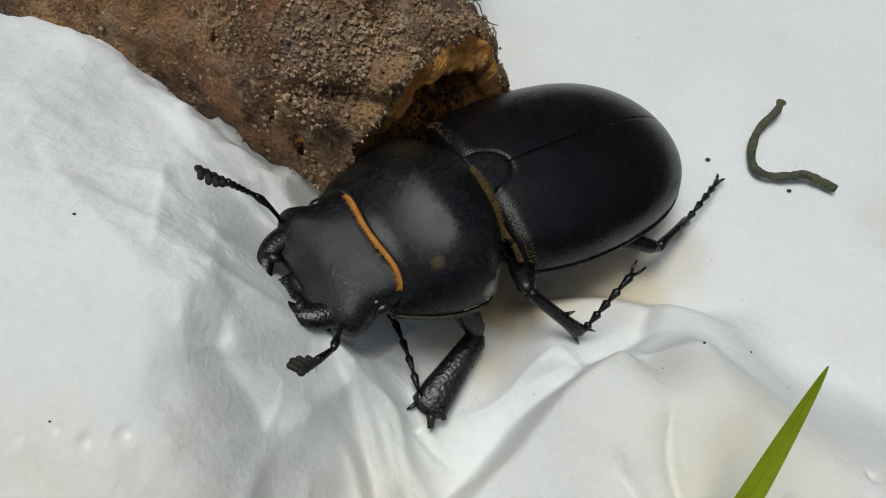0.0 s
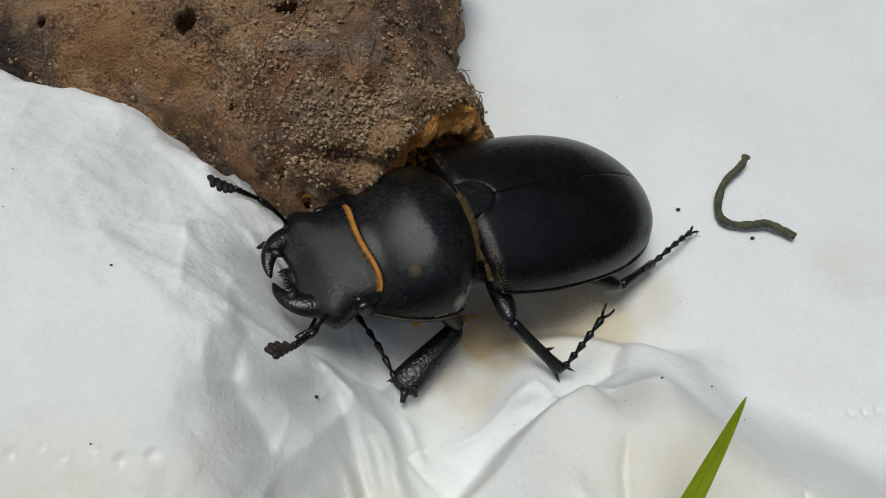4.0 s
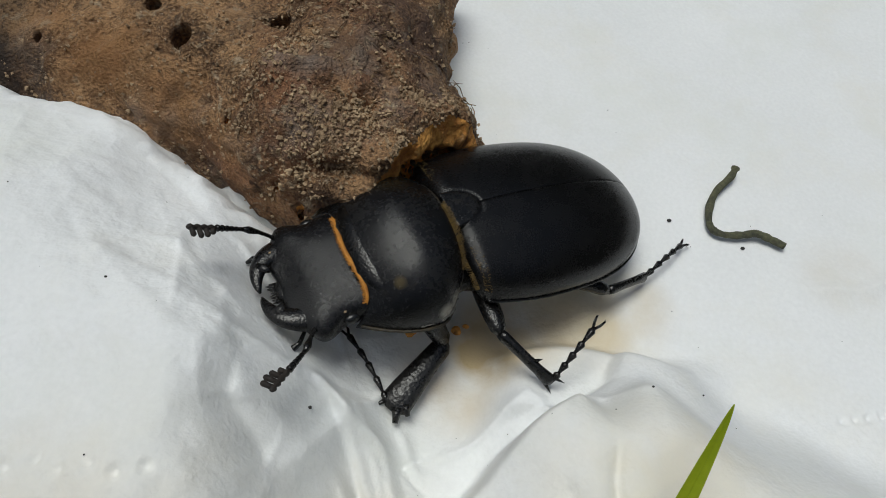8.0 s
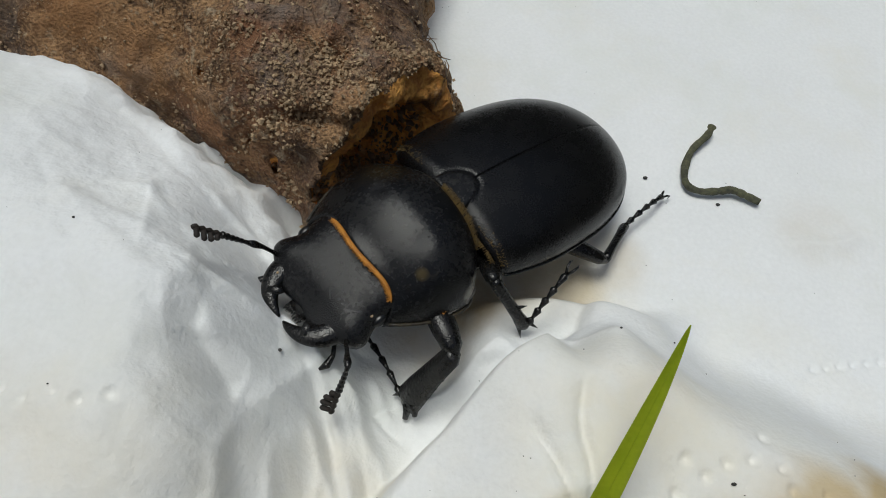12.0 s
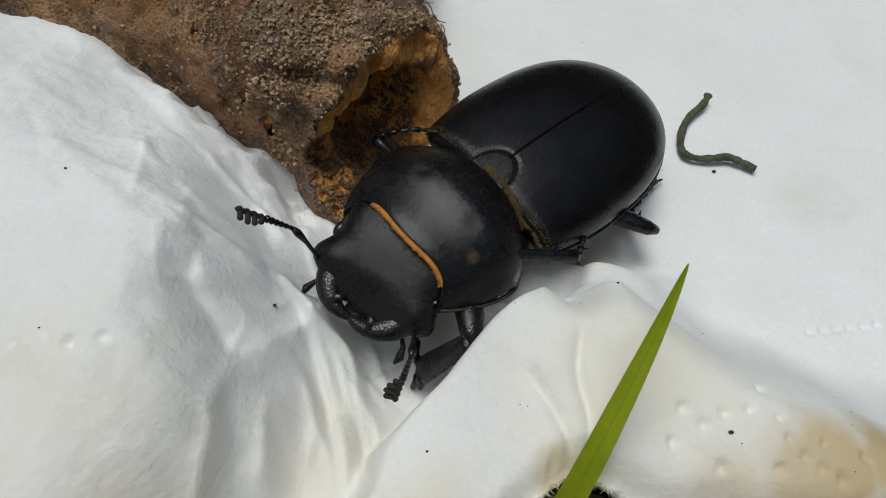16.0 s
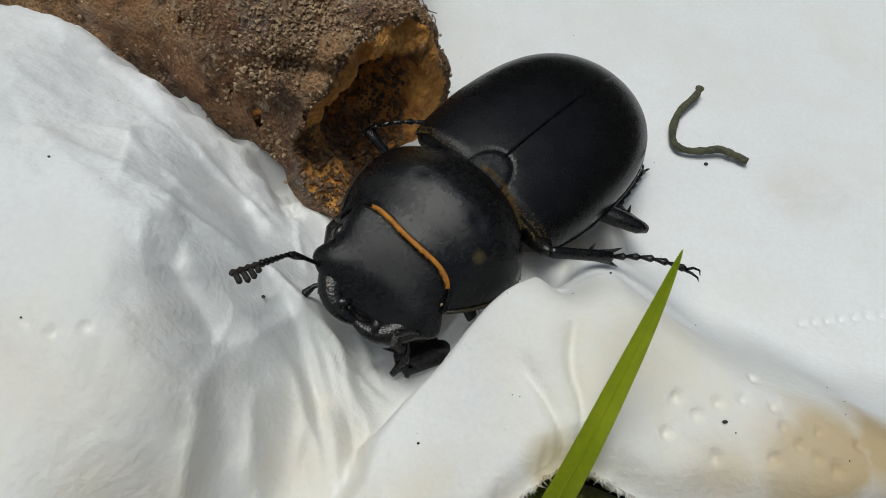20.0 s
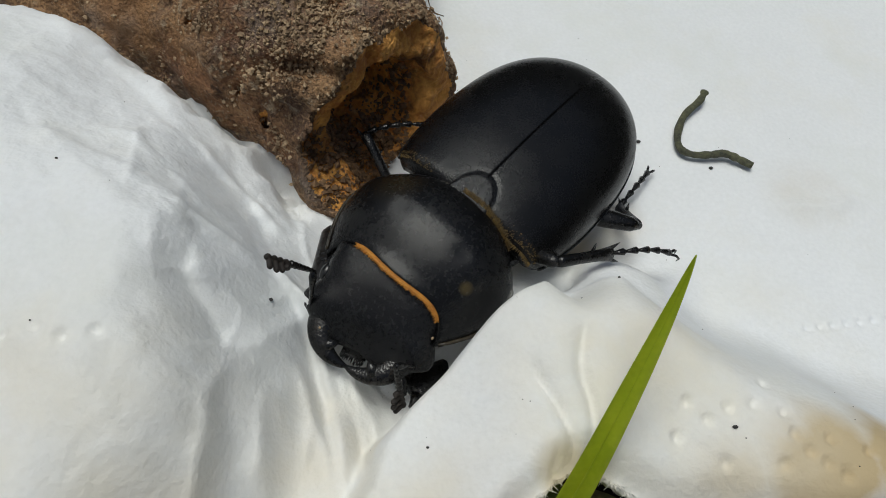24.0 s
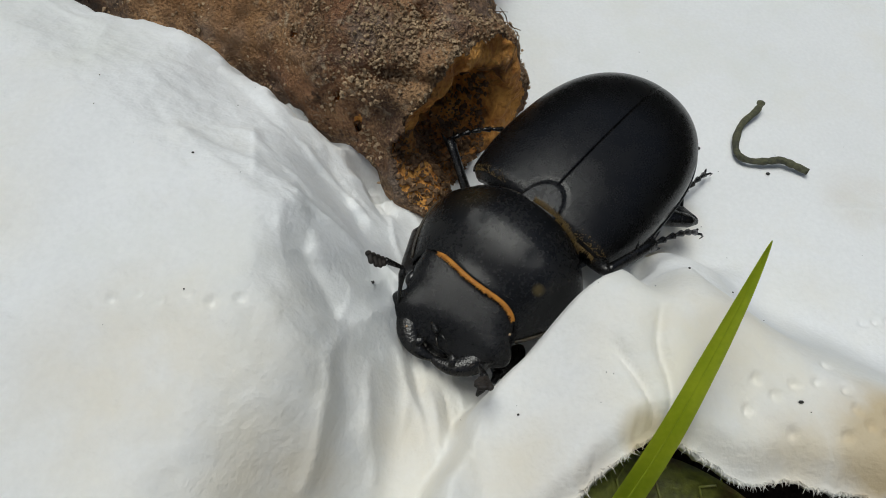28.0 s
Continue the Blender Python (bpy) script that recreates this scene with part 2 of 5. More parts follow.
glow_through.inputs["Color"].default_value, leaf_mix.inputs[0].default_value = (0.62, 0.70, 0.05, 1), 0.45
grass_links.new(grass_nodes["Principled BSDF"].outputs[0], leaf_mix.inputs[1])
grass_links.new(glow_through.outputs[0], leaf_mix.inputs[2])
grass_links.new(leaf_mix.outputs[0], grass_nodes["Material Output"].inputs["Surface"])
M_STEM = surface("dry_olive_stem", (0.13, 0.13, 0.07), (0.03, 0.032, 0.02), 0.75, 700, 0.8, 5, patches=[((0.03, 0.025, 0.02), 400, 0.55, 0.7, 0.7)])
M_LEAF = surface("dull_green_leaf", (0.26, 0.29, 0.05), (0.11, 0.11, 0.03), 0.5, 200, 0.7, 8, patches=[((0.10, 0.055, 0.025), 240, 0.55, 0.66, 0.8)])
M_SOIL = surface("dark_soil", (0.06, 0.045, 0.03), (0.018, 0.014, 0.01), 0.95, 150, 1.0, 8, spec=0.2, depth=0.001)
# for the added ring out of view that dims reflections
M_DARK_RING = surface("dark_ring", (0.05, 0.07, 0.025), (0.015, 0.02, 0.01), 0.8, 2, 0.8, 8, depth=0.05)
M_SPECK = surface("dark_specks", (0.05, 0.045, 0.04), (0.03, 0.03, 0.03), 0.8, 900, 0.2)


# ---------------------------------------------------------------- mesh helpers
def part(name, bm, material, parent=None, label="", smooth=True):
    """Links a bmesh drawn in centimetres as one mesh object."""
    bmesh.ops.scale(bm, vec=(UNIT[0],) * 3, verts=bm.verts)
    me = bpy.data.meshes.new(name)
    bm.to_mesh(me)
    bm.free()
    for p in me.polygons:
        p.use_smooth = smooth
    me.materials.append(material)
    ob = new(name, me)
    ob.parent = parent
    if label:
        ob["label"] = label
    return ob


def grid_mesh(bm, pts, closed=False):
    """Faces over rows of points; closed joins each row's ends."""
    rows = [[bm.verts.new(p) for p in row] for row in pts]
    for a, b in zip(rows, rows[1:]):
        k = len(a)
        for i in range(k if closed else k - 1):
            j = (i + 1) % k
            bm.faces.new((a[i], a[j], b[j], b[i]))
    return rows


def loft(bm, line, sizes, sides=10, up=(0, 0, 1)):
    """A tube with elliptic sections along a line; sizes: (half width, half height) at each point. Ends are closed."""
    line = [Vector(p) for p in line]
    rows = []
    for i, p in enumerate(line):
        t = (line[min(i + 1, len(line) - 1)] - line[max(i - 1, 0)]).normalized()
        s = Vector(up).cross(t)
        s = s.normalized() if s.length > 1e-6 else Vector((0, 1, 0))
        u = t.cross(s)
        w, h = sizes[i]
        rows.append([p + s * (w * math.cos(2 * math.pi * k / sides)) + u * (h * math.sin(2 * math.pi * k / sides)) for k in range(sides)])
    got = grid_mesh(bm, rows, closed=True)
    bm.faces.new(got[0][::-1])
    bm.faces.new(got[-1])
    return got


def blob(bm, centre, size, turn=None, sub=2):
    made = bmesh.ops.create_icosphere(bm, subdivisions=sub, radius=1.0)["verts"]
    m = Matrix.Translation(centre) @ (turn or Matrix.Identity(4)) @ Matrix.Diagonal((*size, 1))
    bmesh.ops.transform(bm, matrix=m, verts=made)
    return made


def cone(bm, a, b, r, tip=0.15, sides=7):
    a, b = Vector(a), Vector(b)
    loft(bm, [a, a.lerp(b, 0.5), b], [(r, r), (r * 0.6, r * 0.6), (r * tip, r * tip)], sides)


def mesh_object(name, verts, faces, material, parent=None):
    me = bpy.data.meshes.new(name)
    me.from_pydata(verts, [], faces)
    me.polygons.foreach_set("use_smooth", [True] * len(me.polygons))
    me.materials.append(material)
    ob = new(name, me)
    ob.parent = parent
    return ob


def lattice_noise(seed):
    """Smooth random values over space, for numpy arrays."""
    table = np.random.RandomState(seed).rand(32, 32, 32)

    def at(x, y, z):
        i, j, k = np.floor(x).astype(int), np.floor(y).astype(int), np.floor(z).astype(int)
        u, v, w = x - i, y - j, z - k
        u, v, w = (q * q * (3 - 2 * q) for q in (u, v, w))
        out = 0.0
        for a in (0, 1):
            for b in (0, 1):
                for c in (0, 1):
                    out = out + table[(i + a) % 32, (j + b) % 32, (k + c) % 32] * (u if a else 1 - u) * (v if b else 1 - v) * (w if c else 1 - w)
        return out - 0.5

    return at


def smooth(t):
    t = np.clip(t, 0.0, 1.0)
    return t * t * (3 - 2 * t)


# ---------------------------------------------------------------- tissue paper
NA, NB, NC = lattice_noise(3), lattice_noise(5), lattice_noise(8)


# -- paper shape
def paper_z(x, y):
    """Height of the paper in centimetres: a mound, a raised fold, a ledge and the hollow in which the beetle stands."""
    d = (x + 0.6) * 0.5 + (y + 2.2) * 0.87
    drop = (0.68 - 0.25 * np.exp(-(((x + 2.1) / 0.6) ** 2)) - 0.40 * smooth((-x - 2.2) / 0.9)) * smooth((d + 1.4) / 1.5)
    mound = (0.03 + 1.6 * smooth((-x + 0.05) / 2.0)) * (1 - drop)
    mound = mound * (1 - smooth((x + 0.2) / 0.8)) * (1 - smooth((y + 0.2) / 1.2))
    mound = mound + 0.34 * np.exp(-(((x + 1.02) / 0.34) ** 2 + ((y + 4.15) / 0.55) ** 2)) + 0.24 * np.exp(-(((x + 1.38) / 0.40) ** 2 + ((y + 3.75) / 0.75) ** 2)) + 0.20 * np.exp(-(((x + 1.25) / 0.42) ** 2 + ((y + 3.02) / 0.40) ** 2))
    f = (x - 1.45) * 0.35 + (y + 3.3) * 0.93
    e = np.interp(y, (-5.2, -4.75, -4.4, -4.1, -3.75, -3.5, -3.2, -2.9, -2.6), (-0.26, -0.17, -0.07, 0.00, 0.16, 0.35, 0.68, 1.04, 1.48)) - x
    f = f + 0.05 * np.sin(2.3 * x + 0.4) + 0.03 * np.sin(5.7 * x)
    e = e + 0.05 * np.sin(3.4 * y + 1.0) + 0.03 * np.sin(8.3 * y)
    near = 1 - smooth((x - 1.25) / 0.45)
    ease = 0.4 * smooth((x - 1.4) / 0.8) + 0.22 * near
    rim = np.hypot(np.maximum((f + ease) / (1.2 + ease - 0.45 * near), 0), np.maximum((e + 0.16) / 0.30, 0))
    dome = 0.63 + 0.37 * smooth((x - 0.05) / 1.1)
    fold = dome * (1.30 - 0.06 * np.maximum(x - 1.45, 0) - (0.05 + 0.17 * smooth((x - 1.3) / 0.6)) * np.maximum(-f, 0)) * (1 - smooth(rim ** 1.25))
    ledge = (0.36 - 0.10 * smooth((-y - 2.75) / 0.5)) * smooth((-y - 2.06 - 0.06 * np.sin(4 * x)) / 0.30) * smooth((x - 0.30) / 0.5) * (1 - smooth((x - 1.75) / 1.0))
    hollow = -0.16 * np.exp(-(((x - 0.6) / 1.0) ** 2 + ((y + 1.75) / 0.55) ** 2))
    valley = 0.42 * smooth((-y - 3.3) / 0.8) * (1 - smooth((x + 0.35) / 0.55)) * smooth((x + 1.6) / 0.8)
    ground = np.maximum(mound, 0)
    ground = 0.5 * (ground + valley + np.sqrt((ground - valley) ** 2 + 0.01)) - 0.05 * np.exp(-((ground + valley) / 0.1) ** 2)
    return ground + fold * (1 - valley / 1.4) + ledge * (1 - smooth(fold / 0.75)) + hollow
# -- end of paper shape


CREASES = [  # from x, y to x, y; height and width
    (-0.52, -2.95, -0.90, -3.66, 0.10, 0.15), (-1.27, -3.28, -0.98, -3.68, -0.12, 0.17), (-1.34, -2.95, -1.27, -3.30, -0.09, 0.16), (-0.92, -3.72, -1.04, -4.9, 0.07, 0.06),
    (-0.52, -3.40, -0.15, -4.4, 0.05, 0.045), (-0.68, -3.56, -0.32, -4.2, 0.05, 0.05), (-0.40, -3.42, -0.05, -3.9, 0.045, 0.04), (-0.76, -3.8, -0.62, -4.7, 0.04, 0.05),
    (1.27, -3.45, 1.28, -4.3, -0.055, 0.05), (0.98, -3.68, 1.16, -4.15, -0.05, 0.045), (0.57, -2.9, 1.7, -2.86, 0.07, 0.10), (-3.4, -1.5, -1.7, -2.25, 0.012, 0.09),
    (-2.9, -1.0, -1.5, -2.0, -0.015, 0.08), (-2.6, -2.3, -1.55, -2.75, 0.015, 0.06), (3.5, -1.3, 4.4, -1.2, 0.05, 0.12), (-1.75, -1.75, -1.0, -2.35, 0.06, 0.06),
    (-0.74, -3.06, -0.31, -4.18, -0.05, 0.05), (-0.54, -3.21, -0.20, -3.84, 0.05, 0.045), (-0.28, -3.30, 0.07, -3.61, -0.05, 0.04), (-0.93, -3.57, -0.87, -4.40, -0.09, 0.16), (-0.63, -3.04, -0.47, -3.67, 0.05, 0.05), (-0.39, -3.39, 0.01, -4.46, -0.04, 0.04), (-0.91, -2.89, -0.65, -3.05, 0.05, 0.06), (-0.72, -4.04, -0.71, -4.48, 0.05, 0.08),
    (-0.22, -3.08, 0.01, -3.48, 0.04, 0.04), (-0.58, -2.96, -0.22, -3.64, 0.08, 0.08), (-0.92, -2.87, -0.30, -3.35, 0.06, 0.06), (0.14, -3.27, 0.77, -2.79, 0.06, 0.07), (0.77, -2.74, 1.18, -3.09, 0.05, 0.08), (-0.35, -2.61, -0.49, -2.97, 0.05, 0.05), (-0.30, -3.39, 0.01, -3.29, -0.05, 0.06), (0.64, -2.99, 1.10, -2.77, -0.04, 0.05),
]


def crumple_lines():
    """Seeded small folds: many run down the mound to the hollow, a fan spreads below the head, few cross the flat."""
    rng = random.Random(17)
    out = []
    for k in range(320):
        if k < 210:
            x, y, turn, far = rng.uniform(-4.6, -0.5), rng.uniform(-4.4, -0.7), rng.gauss(-0.62, 0.42), rng.uniform(0.25, 1.1)
        elif k < 255:
            x, y, far = rng.uniform(-1.1, 0.2), rng.uniform(-4.6, -3.1), rng.uniform(0.2, 0.7)
            turn = math.atan2(y + 2.6, x + 0.7) + rng.gauss(0, 0.2)
        else:
            x, y, turn, far = rng.uniform(0.2, 4.8), rng.uniform(-4.2, 3.5), rng.uniform(0, 3.14), rng.uniform(0.3, 1.2)
        if k >= 300:
            x, y = rng.uniform(0.3, 2.6), rng.uniform(-4.3, -2.9)
        k_ = 0.35 if 255 <= k < 300 else 1.0
        near = min(1.0, math.exp(-((x + 1.15) / 0.75) ** 2 - ((y + 2.35) / 0.8) ** 2) + math.exp(-((x + 0.35) / 0.5) ** 2 - ((y + 3.6) / 0.9) ** 2))
        dx, dy = math.cos(turn) * far / 2, math.sin(turn) * far / 2
        out.append((x - dx, y - dy, x + dx, y + dy, k_ * rng.choice((1, 1, -0.8)) * rng.uniform(0.014, 0.048) * (0.30 + 0.70 * near), rng.uniform(0.02, 0.065) * (1.5 - 0.5 * near)))
    return out


def paper_detail(x, y):
    """Creases and crumple in centimetres."""
    z0 = 0 * x
    low = smooth((-x - 0.2) / 1.2) * smooth((-y + 0.6) / 1.5)
    wet = np.exp(-(((x + 1.2) / 0.8) ** 2) - ((y + 2.35) / 0.85) ** 2)
    soft = NA(x * 0.9, y * 0.9, z0) * 0.12 + NB(x * 2.1 + 7, y * 2.1, z0) * 0.05
    u, v = x * 0.82 + y * 0.57, y * 0.82 - x * 0.57
    ridged = (0.5 - np.abs(NC(u * 2.6, v * 1.1, z0 + 3)) * 2) * 0.075 + (0.5 - np.abs(NA(u * 1.3 + 4, v * 3.1, z0 + 6)) * 2) * 0.05
    fine = NB(x * 9, y * 9, z0) * 0.014 + NC(x * 18, y * 18, z0) * 0.008 + NA(x * 34, y * 34, z0) * 0.0025
    out = soft * (0.35 + 0.65 * low) + ridged * (0.07 + 0.22 * low + 0.85 * wet) + fine * (0.45 + 0.60 * low + 1.0 * wet)
    wx, wy = x + 0.10 * NA(x * 3, y * 3, z0 + 9), y + 0.10 * NB(x * 3, y * 3, z0 + 9)
    for ax, ay, bx, by, high, wide in [(*c[:4], c[4] * 1.45, c[5]) for c in CREASES] + FOLDS:
        dx, dy = bx - ax, by - ay
        t = np.clip(((wx - ax) * dx + (wy - ay) * dy) / (dx * dx + dy * dy), 0, 1)
        far = np.hypot(wx - ax - t * dx, wy - ay - t * dy)
        out = out + high * np.exp(-((far / wide) ** 1.2)) * np.sqrt(np.clip(4 * t * (1 - t) + 0.25, 0, 1))
    return out


FOLDS = crumple_lines()


def paper_edge(x):
    """The y of the paper's torn edge, nearest the grass."""
    return -4.29 - 0.85 * np.maximum(1.2 - x, 0) - 0.21 * smooth((x - 1.22) / 0.7) + 0.10 * NA(x * 2.3, 0 * x, 0 * x) + 0.05 * NB(x * 7, 0 * x, 0 * x) + 0.02 * NC(x * 23, 0 * x, 0 * x)


def make_paper():
    xs = np.concatenate([np.linspace(-9, -4.6, 40), np.linspace(-4.57, 4.6, 450), np.linspace(4.65, 8, 30)])
    v = np.concatenate([np.linspace(0, 0.62, 370), np.linspace(0.625, 1, 70)])
    x = np.repeat(xs[None], len(v), 0)
    y0 = np.maximum(paper_edge(xs), -5.6)
    y = y0[None] + v[:, None] * (8.0 - y0[None])
    z = paper_z(x, y) + paper_detail(x, y)
    # the sheet dips beside the log
    beside = np.maximum(log_outer(x, y, z), -0.05)
    z = z - (0.42 + 0.5 * NA(x * 2.2, y * 2.2, 0 * x)) * np.exp(-((beside / 0.15) ** 2)) * smooth((-x - 0.5) / 0.4) * smooth((z - 0.2) / 0.2)
    back = smooth((y - y0[None]) / 0.35)
    z = z - 0.16 * (1 - back) ** 2 + 0.02 * NA(x * 4, y * 4, 0 * x) * (1 - back)
    # sparse embossed dots
    dots = [(1.93, -3.83), (2.05, -3.93), (2.19, -3.85), (2.36, -3.81), (2.55, -3.85), (2.49, -3.63), (2.15, -4.17), (2.49, -4.17), (2.66, -4.09), (2.80, -4.0), (2.86, -4.21), (2.58, -3.98), (2.75, -4.15), (3.03, -4.06), (1.85, -4.05), (3.2, -4.2)]
    dots += [(3.55 + 0.125 * k, -2.60 + 0.025 * k) for k in range(8)] + [(-2.4 + 0.17 * k, -3.95 + 0.05 * (k % 2)) for k in range(6)]
    for cx, cy in dots:
        z = z - 0.036 * np.exp(-((((x - cx) ** 2 + (y - cy) ** 2) / 0.038 ** 2) ** 1.6))
    rows, cols = x.shape
    verts = np.stack([x, y, z], -1).reshape(-1, 3) * CM
    i = (np.arange(rows - 1)[:, None] * cols + np.arange(cols - 1)[None]).ravel()
    faces = np.stack([i, i + 1, i + cols + 1, i + cols], 1)
    ob = mesh_object("tissue_paper", verts.tolist(), faces.tolist(), M_PAPER)
    sol = ob.modifiers.new("thickness", "SOLIDIFY")
    sol.thickness, sol.offset = 0.0007, -1
    return tagged(ob, "crumpled white tissue paper sheet lying on dark soil", "paper")


# ---------------------------------------------------------------- rotten log
def tube_distance(x, y, z, a, b, ra, rb):
    ax, ay, az = a
    dx, dy, dz = (q - p for p, q in zip(a, b))
    t = np.clip(((x - ax) * dx + (y - ay) * dy + (z - az) * dz) / (dx * dx + dy * dy + dz * dz), 0, 1)
    return np.sqrt((x - ax - t * dx) ** 2 + (y - ay - t * dy) ** 2 + (z - az - t * dz) ** 2) - (ra + (rb - ra) * t)


def blend(a, b, k):
    h = np.clip(0.5 + 0.5 * (b - a) / k, 0, 1)
    return b + (a - b) * h - k * h * (1 - h)


LOG_A = [((-0.02, -1.24, 0.52), 0.82), ((-0.33, -1.0, 0.54), 0.85), ((-1.2, -0.33, 0.78), 0.95), ((-2.5, 0.20, 0.60), 0.95), ((-4.0, 0.40, 0.50), 0.90), ((-7.0, 0.6, 0.45), 0.9)]
LOG_B = [((-1.2, -0.33, 0.78), 0.92), ((-1.0, 0.9, 0.8), 0.82), ((-0.95, 4.0, 0.85), 0.9)]
LOG_C = [((-2.5, 0.75, 0.58), 0.95), ((-1.3, 1.3, 0.75), 0.95)]
LOG_LIP = [((-0.30, -1.35, 0.40), 0.36), ((-0.60, -1.64, 0.30), 0.31)]
WORM_HOLES = [((-1.68, 0.15, 1.59), 0.135), ((-2.49, -0.13, 1.63), 0.110), ((-2.86, 0.25, 1.65), 0.080), ((-1.94, -0.85, 1.36), 0.035), ((-1.47, -1.31, 1.13), 0.055), ((-1.29, -1.39, 0.86), 0.050), ((-1.96, -0.85, 1.36), 0.035), ((-1.95, -0.84, 1.36), 0.030), ((-3.92, -0.05, 1.42), 0.050)]


def log_outer(x, y, z):
    n1, n2, n3 = lattice_noise(11), lattice_noise(12), lattice_noise(13)
    d = None
    for chain in (LOG_A, LOG_B, LOG_C, LOG_LIP):
        for (a, ra), (b, rb) in zip(chain, chain[1:]):
            t = tube_distance(x, y, z, a, b, ra, rb)
            d = t if d is None else blend(d, t, 0.35)
    d = d + 0.16 * n1(x * 1.3, y * 1.3, z * 1.3) + 0.12 * n2(x * 4, y * 4, z * 4) + 0.08 * n3(x * 9, y * 9, z * 9)
    along = 0.5 - np.abs(n2(x * 9 + 0.6 * y, y * 1.6, z * 9)) * 2
    return d - 0.05 * along * smooth((y + 0.5) / 0.6) * smooth((x + 1.5) / 0.5)


def log_cavity(x, y, z):
    n2, n3 = lattice_noise(21), lattice_noise(22)
    floor = 0.14 - z + 0.12 * n2(x * 5, y * 5, z * 5)
    d = tube_distance(x, y, z, (0.08, -1.38, 0.60), (-0.50, -0.90, 0.64), 0.76, 0.50)
    return np.maximum(d, floor) + 0.14 * n2(x * 3.1, y * 3.1, z * 3.1) + 0.09 * n3(x * 8, y * 8, z * 8) + 0.05 * n3(x * 17, y * 17, z * 17)


def log_shape(x, y, z):
    n2 = lattice_noise(31)
    d = log_outer(x, y, z)
    cut = x * 0.78 - y * 0.62 - 0.42 + 0.12 * (z - 0.6) - 0.03 + 0.14 * np.exp(-(((z - 0.68) / 0.28) ** 2)) * smooth((-x - 0.4) / 0.4) - 0.28 * smooth((0.45 - z) / 0.3) * smooth((-x - 0.25) / 0.3) + 0.16 * n2(x * 4, y * 4, z * 4) + 0.08 * n2(x * 11, y * 11, z * 11)
    d = np.maximum(np.maximum(d, cut), -np.maximum(log_cavity(x, y, z), d + 0.07))
    d = np.maximum(d, -0.10 - z)
    for (hx, hy, hz), r in WORM_HOLES:
        d = np.maximum(d, -tube_distance(x, y, z, (hx, hy - 0.05, hz + 0.15), (hx, hy + 0.13, hz - 0.45), r, r * 0.9))
    return d


def surface_net(f, lo, hi, h):
    """Vertices and quads where f changes sign on a grid."""
    ax = [np.arange(a, b, h) for a, b in zip(lo, hi)]
    x, y, z = np.meshgrid(*ax, indexing="ij")
    v = f(x, y, z)
    s = v < 0
    shape = tuple(k - 1 for k in v.shape)
    total, count = np.zeros((*shape, 3)), np.zeros(shape)
    corner = [(a, b, c) for a in (0, 1) for b in (0, 1) for c in (0, 1)]

    def cut(arr, o):
        return arr[o[0]:o[0] + shape[0], o[1]:o[1] + shape[1], o[2]:o[2] + shape[2]]

    for p in corner:
        for axis in range(3):
            if p[axis]:
                continue
            q = tuple(1 if k == axis else p[k] for k in range(3))
            va, vb = cut(v, p), cut(v, q)
            cross = cut(s, p) != cut(s, q)
            t = np.where(cross, va / np.where(cross, va - vb, 1), 0)
            for k in range(3):
                total[..., k] += np.where(cross, p[k] + (t if k == axis else 0), 0)
            count += cross
    index = np.full(shape, -1)
    on = count > 0
    index[on] = np.arange(on.sum())
    cell = np.stack(np.nonzero(on), 1)
    verts = (total[on] / count[on][:, None] + cell) * h + np.array(lo)
    faces = []
    for axis in range(3):
        u, w = (axis + 1) % 3, (axis + 2) % 3
        first = [slice(0, shape[k]) if k == axis else slice(1, shape[k]) for k in range(3)]
        second = list(first)
        second[axis] = slice(1, shape[axis] + 1)
        a, b = s[tuple(first)], s[tuple(second)]
        e = np.stack(np.nonzero(a != b), 1)
        inside = a[tuple(e.T)]
        for k in range(3):
            e[:, k] += first[k].start
        quad = []
        for du, dw in ((1, 1), (0, 1), (0, 0), (1, 0)):
            c = e.copy()
            c[:, u] -= du
            c[:, w] -= dw
            quad.append(index[tuple(c.T)])
        q = np.stack(quad, 1)
        q[~inside] = q[~inside][:, ::-1]
        faces.append(q)
    return verts, np.concatenate(faces)


def make_log():
    verts, faces = surface_net(log_shape, (-6.0, -2.2, -0.25), (0.5, 2.6, 2.1), 0.029)
    mid = verts[faces].mean(1)
    x, y, z = mid.T
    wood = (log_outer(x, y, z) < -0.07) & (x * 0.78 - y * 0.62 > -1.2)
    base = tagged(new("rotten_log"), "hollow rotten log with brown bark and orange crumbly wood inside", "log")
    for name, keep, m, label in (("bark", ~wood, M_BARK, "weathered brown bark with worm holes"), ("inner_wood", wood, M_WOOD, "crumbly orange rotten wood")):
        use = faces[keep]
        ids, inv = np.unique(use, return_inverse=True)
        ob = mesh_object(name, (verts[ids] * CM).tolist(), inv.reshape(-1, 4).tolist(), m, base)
        ob["label"] = label
    return base, verts, faces, wood


